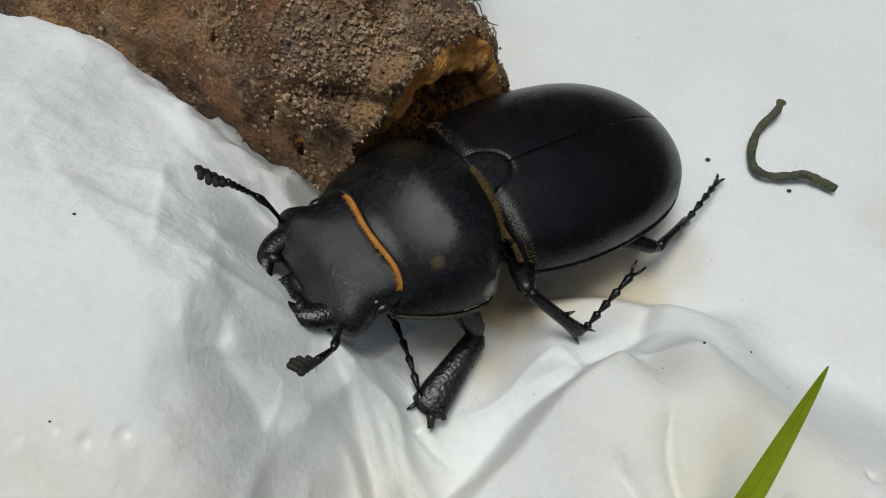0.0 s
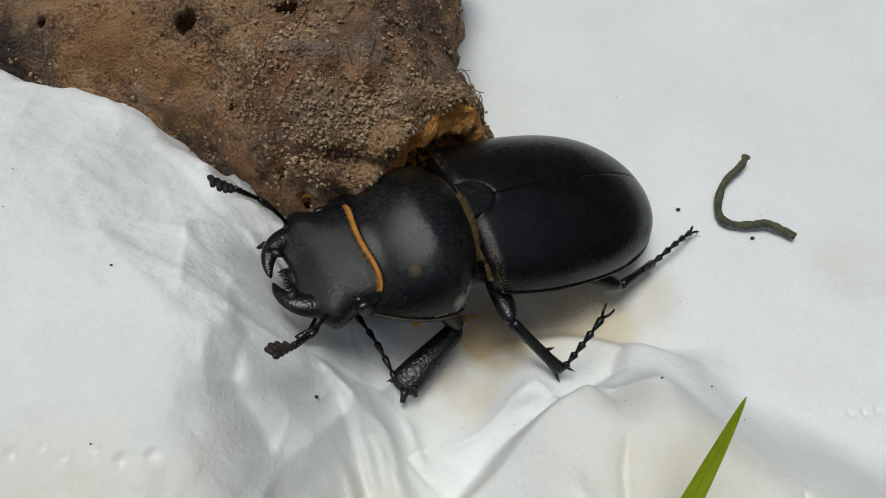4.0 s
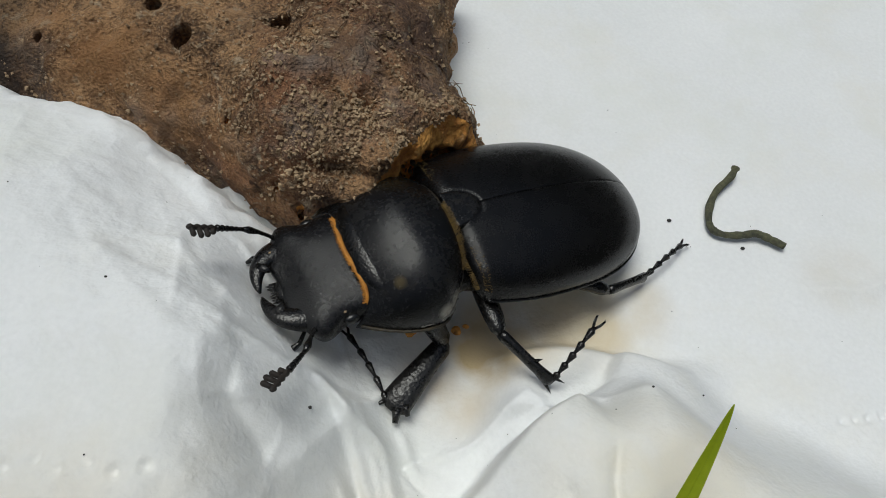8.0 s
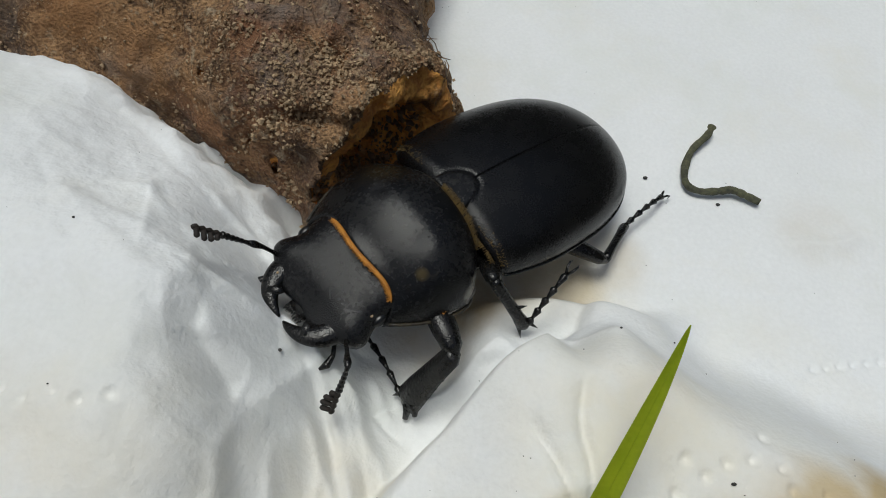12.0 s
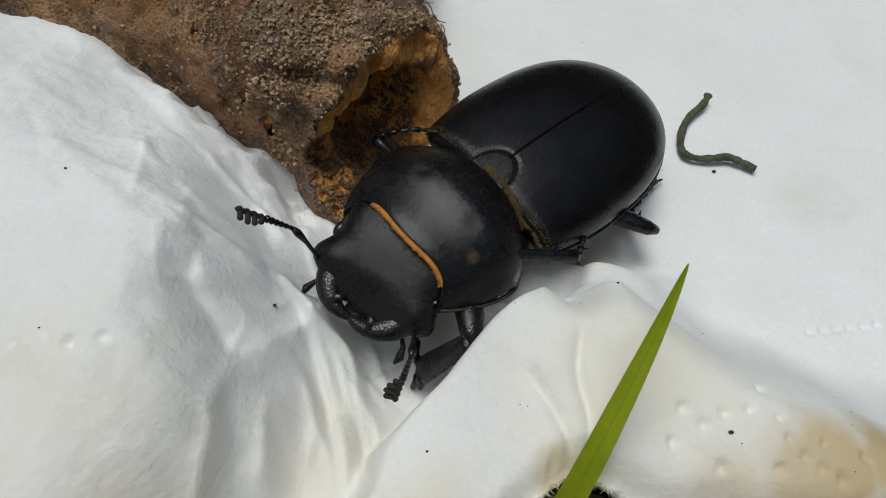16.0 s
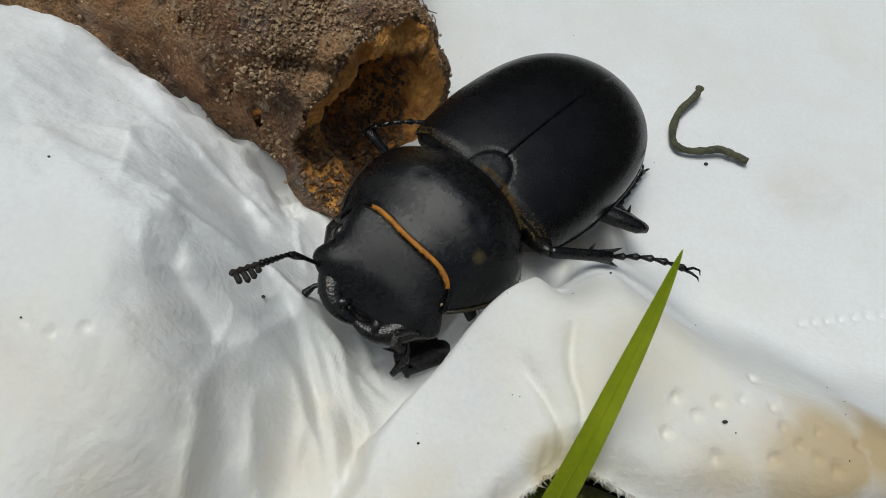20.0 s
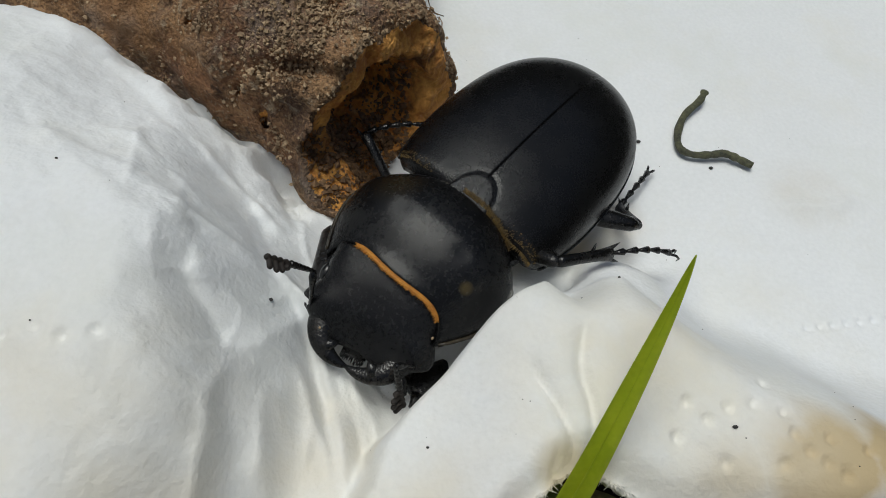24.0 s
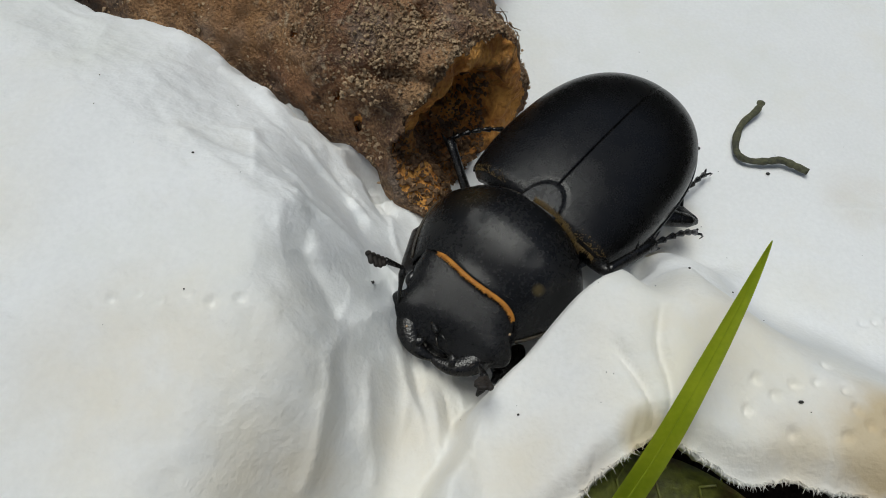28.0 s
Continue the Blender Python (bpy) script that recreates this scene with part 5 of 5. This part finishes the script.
# feet: seconds, knee, ankle and claw tip in centimetres; ankle and claw tip alone on the far side
FEET = {
    ("front", "left"): [
        (0, (0.22, -2.58, 0.17), (-0.15, -3.20, 0.16), (-0.48, -2.45, 0.18)),
        (1, (0.22, -2.53, 0.17), (-0.14, -3.17, 0.16), (-0.50, -2.47, 0.19)),
        (2, (0.15, -2.21, 0.23), (-0.33, -2.76, 0.21), (-0.79, -2.15, 0.28)),
        (3, (0.13, -2.20, 0.24), (-0.34, -2.75, 0.22), (-0.83, -2.15, 0.31)),
        (6, (0.15, -2.32, 0.31), (-0.29, -2.89, 0.20), (-0.78, -2.20, 0.29)),
        (7, (0.14, -2.19, 0.32), (-0.29, -2.76, 0.19), (-0.87, -2.20, 0.33)),
        (8, (0.07, -2.29, 0.29), (-0.34, -2.89, 0.23), (-0.83, -2.23, 0.32)),
        (9, (0.07, -2.30, 0.27), (-0.33, -2.91, 0.23), (-0.84, -2.24, 0.34)),
        (10, (0.33, -2.09, 0.32), (-0.06, -2.67, 0.13), (-0.66, -2.38, 0.26)),
        (11, (0.42, -3.02, 0.74), (0.03, -3.14, 0.13), (-0.43, -2.58, 0.17)),
        (12, (0.42, -3.02, 0.72), (0.04, -3.22, 0.14), (-0.37, -2.66, 0.16)),
        (14.5, (0.51, -3.15, 0.74), (0.15, -3.32, 0.13), (-0.03, -2.58, 0.06)),
        (15, (0.56, -3.17, 0.72), (0.15, -3.29, 0.13), (0.05, -2.55, 0.06)),
        (16, (0.59, -3.29, 0.75), (0.19, -3.30, 0.13), (0.12, -2.82, 0.06)),
        (17, (0.55, -3.36, 0.74), (0.15, -3.29, 0.13), (0.18, -2.99, 0.07)),
        (18, (0.80, -2.99, 0.09), (0.13, -3.28, 0.13), (0.16, -2.88, 0.07)),
        (19, (0.79, -3.00, 0.08), (0.13, -3.30, 0.14), (0.15, -2.91, 0.07)),
        (20, (0.77, -3.01, 0.05), (0.09, -3.26, 0.13), (0.14, -2.92, 0.07)),
        (21, (0.68, -2.96, -0.02), (0.16, -3.46, 0.13), (0.13, -2.98, 0.07)),
        (24, (0.70, -3.04, -0.07), (0.17, -3.49, 0.13), (0.19, -3.13, 0.07)),
        (25, (0.71, -3.01, -0.07), (0.18, -3.47, 0.14), (0.20, -3.10, 0.07)),
        (26, (0.73, -2.96, -0.04), (0.20, -3.43, 0.13), (0.18, -3.05, 0.07)),
        (27, (0.74, -3.01, -0.01), (0.19, -3.47, 0.13), (0.18, -3.12, 0.07)),
        (28, (0.72, -3.05, -0.09), (0.17, -3.47, 0.13), (0.04, -3.17, 0.07)),
    ],
    ("middle", "left"): [
        (0, (0.51, -2.50, 0.82), (0.95, -2.63, 0.47), (1.17, -2.38, 0.73)),
        (1, (0.56, -2.51, 0.82), (1.00, -2.63, 0.47), (1.19, -2.40, 0.73)),
        (2, (0.54, -2.39, 0.77), (0.96, -2.65, 0.47), (1.16, -2.40, 0.73)),
        (3, (0.56, -2.36, 0.73), (0.99, -2.64, 0.48), (1.18, -2.42, 0.73)),
        (6, (0.53, -2.39, 0.76), (0.95, -2.64, 0.48), (1.16, -2.39, 0.73)),
        (7, (0.54, -2.34, 0.72), (0.97, -2.64, 0.48), (1.18, -2.39, 0.73)),
        (8, (0.52, -2.37, 0.70), (0.96, -2.66, 0.48), (1.18, -2.40, 0.72)),
        (9, (0.50, -2.38, 0.71), (0.96, -2.64, 0.47), (1.17, -2.39, 0.72)),
        (10, (0.59, -2.39, 0.83), (0.98, -2.62, 0.48), (1.17, -2.40, 0.73)),
        (11, (0.74, -2.53, 0.98), (0.99, -2.64, 0.48), (1.16, -2.39, 0.73)),
        (12, (0.68, -2.49, 0.94), (0.98, -2.64, 0.48), (1.18, -2.42, 0.73)),
        (14.5, (0.84, -2.51, 0.98), (1.10, -2.60, 0.47), (1.14, -2.38, 0.73)),
        (15, (0.97, -2.55, 0.93), (1.31, -2.51, 0.47), (1.44, -2.01, 0.34)),
        (16, (0.85, -2.64, 0.96), (1.39, -2.52, 0.80), (1.43, -2.34, 0.73)),
        (17, (1.27, -2.65, 0.95), (1.72, -2.45, 0.66), (2.02, -1.98, 0.38)),
        (18, (1.27, -2.61, 0.88), (1.78, -2.48, 0.66), (2.27, -2.38, 0.57)),
        (19, (1.19, -2.60, 0.89), (1.72, -2.49, 0.68), (2.24, -2.44, 0.63)),
        (20, (1.21, -2.60, 0.84), (1.75, -2.49, 0.67), (2.18, -2.64, 0.80)),
        (21, (1.17, -2.60, 0.80), (1.72, -2.46, 0.67), (2.31, -2.46, 0.58)),
        (24, (1.21, -2.65, 0.83), (1.70, -2.41, 0.65), (2.43, -2.22, 0.45)),
        (25, (1.23, -2.66, 0.81), (1.69, -2.37, 0.62), (2.44, -2.21, 0.44)),
        (26, (1.24, -2.68, 0.81), (1.65, -2.34, 0.60), (2.43, -2.13, 0.41)),
        (27, (1.19, -2.73, 0.86), (1.62, -2.42, 0.65), (2.29, -2.27, 0.51)),
        (28, (1.01, -2.86, 0.86), (1.44, -2.49, 0.80), (2.31, -1.89, 0.39)),
    ],
    ("hind", "left"): [
        (0, (1.63, -1.74, 0.29), (1.96, -1.34, 0.11), (2.30, -0.86, 0.07)),
        (1, (1.63, -1.72, 0.27), (1.94, -1.31, 0.12), (2.45, -0.83, 0.07)),
        (2, (1.61, -1.75, 0.29), (1.90, -1.32, 0.11), (2.44, -0.85, 0.07)),
        (3, (1.58, -1.69, 0.27), (1.95, -1.31, 0.11), (2.39, -0.84, 0.07)),
        (6, (1.55, -1.68, 0.28), (1.91, -1.31, 0.11), (2.41, -0.83, 0.07)),
        (7, (1.53, -1.64, 0.31), (1.93, -1.34, 0.11), (2.40, -0.84, 0.07)),
        (8, (1.52, -1.65, 0.31), (1.92, -1.35, 0.11), (2.40, -0.85, 0.06)),
        (9, (1.52, -1.62, 0.30), (1.94, -1.33, 0.11), (2.40, -0.83, 0.07)),
        (10, (1.62, -1.74, 0.33), (1.91, -1.33, 0.11), (2.39, -0.83, 0.07)),
        (11, (1.74, -1.75, 0.28), (1.98, -1.29, 0.11), (2.39, -0.85, 0.07)),
        (12, (1.74, -1.76, 0.22), (1.98, -1.28, 0.12), (2.42, -0.83, 0.07)),
        (14.5, (2.00, -1.81, 0.43), (1.92, -1.38, 0.11), (2.42, -0.88, 0.07)),
        (15, (2.03, -1.87, 0.44), (1.91, -1.46, 0.10), (2.40, -0.97, 0.07)),
        (16, (2.14, -1.97, 0.47), (2.01, -1.58, 0.11), (2.47, -0.91, 0.06)),
        (17, (2.21, -1.97, 0.40), (2.05, -1.53, 0.11), (2.44, -0.94, 0.07)),
        (18, (2.18, -2.02, 0.44), (1.98, -1.64, 0.10), (2.40, -0.99, 0.07)),
        (19, (2.18, -2.02, 0.43), (1.99, -1.62, 0.10), (2.39, -0.97, 0.06)),
        (20, (2.13, -2.01, 0.41), (1.99, -1.58, 0.11), (2.39, -0.92, 0.07)),
        (21, (2.04, -2.00, 0.40), (1.98, -1.54, 0.11), (2.41, -0.87, 0.07)),
        (24, (2.01, -1.96, 0.44), (1.96, -1.53, 0.11), (2.42, -0.86, 0.07)),
        (25, (1.99, -1.95, 0.35), (1.92, -1.47, 0.11), (2.38, -0.86, 0.07)),
        (26, (1.97, -1.95, 0.36), (1.95, -1.47, 0.10), (2.39, -0.85, 0.07)),
        (27, (1.99, -1.93, 0.42), (1.94, -1.49, 0.11), (2.43, -0.83, 0.07)),
        (28, (1.95, -1.91, 0.41), (1.88, -1.46, 0.11), (2.39, -0.87, 0.07)),
    ],
    ("front", "right"): [
        (0, (0.35, -1.10, 0.45), (0.10, -1.03, 0.14), (0.37, -0.83, 0.01)),
        (9.5, (0.30, -1.00, 0.48), (0.06, -0.84, 0.26), (0.34, -0.67, 0.11)),
        (12.5, (0.40, -1.15, 0.50), (0.21, -1.05, 0.30), (0.45, -0.80, 0.19)),
        (14.5, (-0.30, -1.75, 0.45), (-0.40, -2.24, 0.20), (-0.30, -2.60, 0.15)),
        (17, (-0.46, -2.14, 0.45), (-0.46, -2.79, 0.11), (-0.19, -3.28, 0.66)),
        (18, (-0.51, -2.17, 0.46), (-0.43, -2.86, 0.24), (-0.15, -3.34, 0.79)),
        (19, (-0.52, -2.16, 0.44), (-0.44, -2.85, 0.19), (-0.16, -3.32, 0.75)),
        (20, (-0.53, -2.12, 0.34), (-0.47, -2.84, 0.30), (-0.37, -2.75, -0.47)),
        (21, (-0.64, -2.12, 0.32), (-0.59, -2.84, 0.41), (-0.47, -2.81, -0.37)),
        (24, (-0.63, -2.13, 0.27), (-0.59, -2.85, 0.41), (-0.48, -2.80, -0.36)),
        (25, (-0.65, -2.14, 0.27), (-0.61, -2.86, 0.39), (-0.32, -3.43, 0.84)),
        (26, (-0.66, -2.16, 0.28), (-0.60, -2.86, 0.46), (-0.46, -2.86, -0.31)),
        (27, (-0.56, -2.78, 1.04), (-0.62, -2.99, 0.34), (-0.35, -2.87, -0.38)),
        (28, (-0.59, -2.15, 0.20), (-0.61, -2.85, 0.38), (-0.29, -3.51, 0.66)),
    ],
    ("middle", "right"): [
        (0, (0.62, -0.70, -0.01), (0.89, -0.49, -0.14)),
        (9.5, (0.60, -0.56, 0.08), (0.89, -0.39, -0.06)),
        (12.5, (0.69, -0.64, 0.18), (0.93, -0.39, 0.06)),
        (14.5, (-0.39, -1.17, 0.55), (-0.04, -1.06, 0.55)),
        (17, (-0.39, -1.23, 0.55), (0.10, -1.14, 0.55)),
        (20, (-0.37, -1.21, 0.55), (0.08, -1.12, 0.55)),
        (23.5, (-0.43, -1.22, 0.55), (0.02, -1.11, 0.55)),
        (25, (-0.47, -1.26, 0.55), (-0.02, -1.13, 0.55)),
        (27, (-0.42, -1.27, 0.55), (0.01, -1.14, 0.55)),
        (28, (-0.42, -1.26, 0.55), (-0.02, -1.13, 0.55)),
    ],
    ("hind", "right"): [
        (0, (0.93, -0.27, -0.23), (1.25, -0.12, -0.36)),
        (28, (0.87, -0.48, 0.21), (1.13, -0.21, 0.17)),
    ],
}
# antennae: seconds, elbow and tip in the beetle's own space
FEELERS = {
    "right": [
        (0, (1.59, -0.56, 0.61), (1.98, -0.63, 0.99)),
        (1, (1.59, -0.52, 0.61), (1.98, -0.63, 0.97)),
        (2, (1.53, -0.80, 0.45), (1.86, -0.77, 0.90)),
        (3, (1.65, -0.57, 0.51), (2.08, -0.58, 0.85)),
        (6, (1.66, -0.54, 0.49), (2.09, -0.54, 0.83)),
        (7, (1.65, -0.46, 0.48), (2.10, -0.45, 0.79)),
        (8, (1.70, -0.44, 0.42), (2.18, -0.36, 0.67)),
        (9, (1.69, -0.51, 0.44), (2.14, -0.53, 0.76)),
        (10, (1.73, -0.44, 0.41), (2.22, -0.42, 0.67)),
        (11, (1.74, -0.45, 0.52), (2.21, -0.43, 0.79)),
        (12, (1.65, -0.51, 0.49), (2.06, -0.62, 0.83)),
        (14.5, (1.68, -0.63, 0.50), (2.09, -0.78, 0.84)),
        (15, (1.38, -0.38, 0.69), (1.70, -0.52, 1.12)),
        (16, (1.57, -0.57, 0.61), (1.94, -0.75, 0.98)),
        (17, (1.67, -0.47, 0.48), (2.18, -0.51, 0.68)),
        (18, (1.65, -0.55, 0.61), (2.10, -0.64, 0.91)),
        (19, (1.65, -0.55, 0.64), (2.13, -0.62, 0.90)),
        (20, (1.70, -0.49, 0.65), (2.20, -0.53, 0.88)),
        (21, (1.68, -0.53, 0.64), (2.16, -0.58, 0.90)),
        (24, (1.33, -0.46, 0.67), (1.64, -0.63, 1.09)),
        (25, (1.39, -0.76, 0.45), (1.71, -0.98, 0.84)),
        (26, (1.49, -0.65, 0.61), (1.83, -0.85, 1.00)),
        (27, (1.42, -0.70, 0.56), (1.81, -0.91, 0.90)),
        (28, (1.26, -0.51, 0.63), (1.55, -0.66, 1.07)),
    ],
    "left": [
        (0, (1.62, 0.74, 0.49), (1.99, 0.94, 0.84)),
        (1, (1.64, 0.75, 0.44), (2.01, 0.92, 0.81)),
        (2, (1.72, 0.67, 0.38), (2.14, 0.82, 0.71)),
        (3, (1.64, 0.75, 0.39), (2.04, 0.99, 0.69)),
        (6, (1.59, 0.77, 0.40), (1.98, 1.04, 0.67)),
        (7, (1.61, 0.75, 0.39), (2.05, 0.99, 0.61)),
        (8, (1.57, 0.79, 0.37), (1.97, 1.12, 0.56)),
        (9, (1.58, 0.78, 0.38), (1.98, 1.04, 0.66)),
        (10, (1.34, 0.91, 0.29), (1.27, 1.04, -0.24)),
        (11, (1.34, 0.84, 0.53), (1.28, 0.98, -0.00)),
        (12, (1.56, 0.80, 0.39), (1.69, 0.88, -0.14)),
        (14.5, (1.56, 0.73, 0.50), (1.70, 0.75, -0.03)),
        (15, (1.50, 0.76, 0.55), (1.67, 0.85, 0.03)),
        (16, (1.49, 0.79, 0.51), (1.64, 0.88, -0.01)),
        (17, (1.49, 0.49, 0.45), (1.41, 0.52, -0.10)),
        (18, (1.55, 0.47, 0.52), (1.44, 0.39, -0.02)),
        (19, (1.58, 0.46, 0.49), (1.48, 0.36, -0.04)),
        (20, (1.52, 0.50, 0.61), (1.38, 0.47, 0.08)),
        (21, (1.46, 0.67, 0.65), (1.33, 0.78, 0.13)),
        (24, (1.45, 0.51, 0.61), (1.48, 0.71, 0.09)),
        (25, (1.59, 0.62, 0.48), (2.07, 0.78, 0.69)),
        (26, (1.53, 0.66, 0.57), (1.70, 0.75, 0.06)),
        (27, (1.62, 0.66, 0.48), (2.11, 0.80, 0.69)),
        (28, (1.50, 0.57, 0.63), (1.74, 0.80, 1.07)),
    ],
}


def aim(p, q, up):
    """A pose at p whose x axis points at q and whose z axis leans to up."""
    x = (q - p).normalized()
    y = up.cross(x).normalized()
    return Matrix.Translation(p * CM * BEETLE_SIZE) @ Matrix((x, y, x.cross(y))).transposed().to_4x4()


def between(rows, t):
    """The values of the rows at a time, gliding from one row to the next."""
    for a, b in zip(rows, rows[1:]):
        if t <= b[0]:
            f = max(0.0, (t - a[0]) / (b[0] - a[0]))
            f = f * f * (3 - 2 * f)
            return [Vector(p).lerp(Vector(q), f) for p, q in zip(a[1:], b[1:])]
    return [Vector(p) for p in rows[-1][1:]]


def nodding(t, nod, which, unit):
    """The shield's or the head's pose on the body."""
    hub, neck = Vector((0, 0, 0.44)) * unit, Vector((0.85, 0, 0.45)) * unit
    m = Matrix.Translation(hub) @ pose(0, 0, 0, 0, nod, 0) @ Matrix.Translation(-hub)
    if which == "head":
        drop, turn = (float(np.interp(t, [k[0] for k in rows], [k[1] for k in rows])) for rows in (HEAD_DROP, HEAD_TURN))
        m = m @ Matrix.Translation(neck) @ pose(0, 0, 0, 0, drop, turn) @ Matrix.Translation(-neck)
    return m


def motions():
    walk(beetle, [(t, pose(x * CM, y * CM, z * CM, roll, pitch, yaw)) for t, x, y, z, yaw, pitch, roll, nod in BEETLE])
    for key, made in moving.items():
        if key in ("head", "pronotum"):
            walk(made, [(row[0], nodding(row[0], row[7], key, CM * BEETLE_SIZE)) for row in BEETLE])
            continue
        if key == "jaws":
            for jaw, s in zip(made, (1, -1)):
                walk(jaw, [(t, pose(1.38 * CM * BEETLE_SIZE, 0.34 * s * CM * BEETLE_SIZE, 0.37 * CM * BEETLE_SIZE, 0, 0, -s * shut)) for t, shut in JAWS])
            continue
        tracks = [[] for _ in made]
        for t, x, y, z, yaw, pitch, roll, nod in BEETLE:
            body = pose(x, y, z, roll, pitch, yaw)
            s = 1 if key[1] == "left" else -1
            if key[0] == "antenna":
                elbow, tip = between(FEELERS[key[1]], t)
                root = nodding(t, nod, "head", 1.0) @ Vector((1.40, 0.49 * s, 0.40))
                elbow = root + (elbow - root).normalized() * 0.42
                m = aim(root, elbow, Vector((0, 0, 1)))
                m2 = aim(elbow, tip, Vector((0, 0, 1)))
                tracks[0].append((t, m))
                tracks[1].append((t, m2))
                continue
            hip, lf, lt, ls, _ = LEGS[key[0]]
            hip = Vector((hip[0], hip[1] * s, hip[2]))
            *bent, ankle, claw = (body.inverted() @ p / BEETLE_SIZE for p in between(FEET[key], t))
            reach = ankle - hip
            if bent:
                knee = hip + (bent[0] - hip).normalized() * lf
                ankle = knee + (ankle - knee).normalized() * lt
                pole = knee - (hip + ankle) / 2
            else:
                d = min(reach.length, (lf + lt) * 0.985)
                along = reach.normalized()
                ankle = hip + along * d
                k = (lf * lf - lt * lt + d * d) / (2 * d)
                bend = math.sqrt(max(lf * lf - k * k, 0))
                pole = {"front": Vector((-0.2, -1.0, 0.5)), "middle": Vector((0.1, -0.35, -0.6)), "hind": Vector((-0.1, -0.8, -0.4))}[key[0]]
                pole = (pole - along * pole.dot(along)).normalized()
                knee = hip + along * k + pole * bend
            side = Vector((0, 0, 1))
            tracks[0].append((t, aim(hip, knee, side)))
            tracks[1].append((t, aim(knee, ankle, side if key[0] == "front" else pole)))
            tracks[2].append((t, aim(ankle, claw, side)))
        for ob, rows in zip(made, tracks):
            walk(ob, rows)


motions()
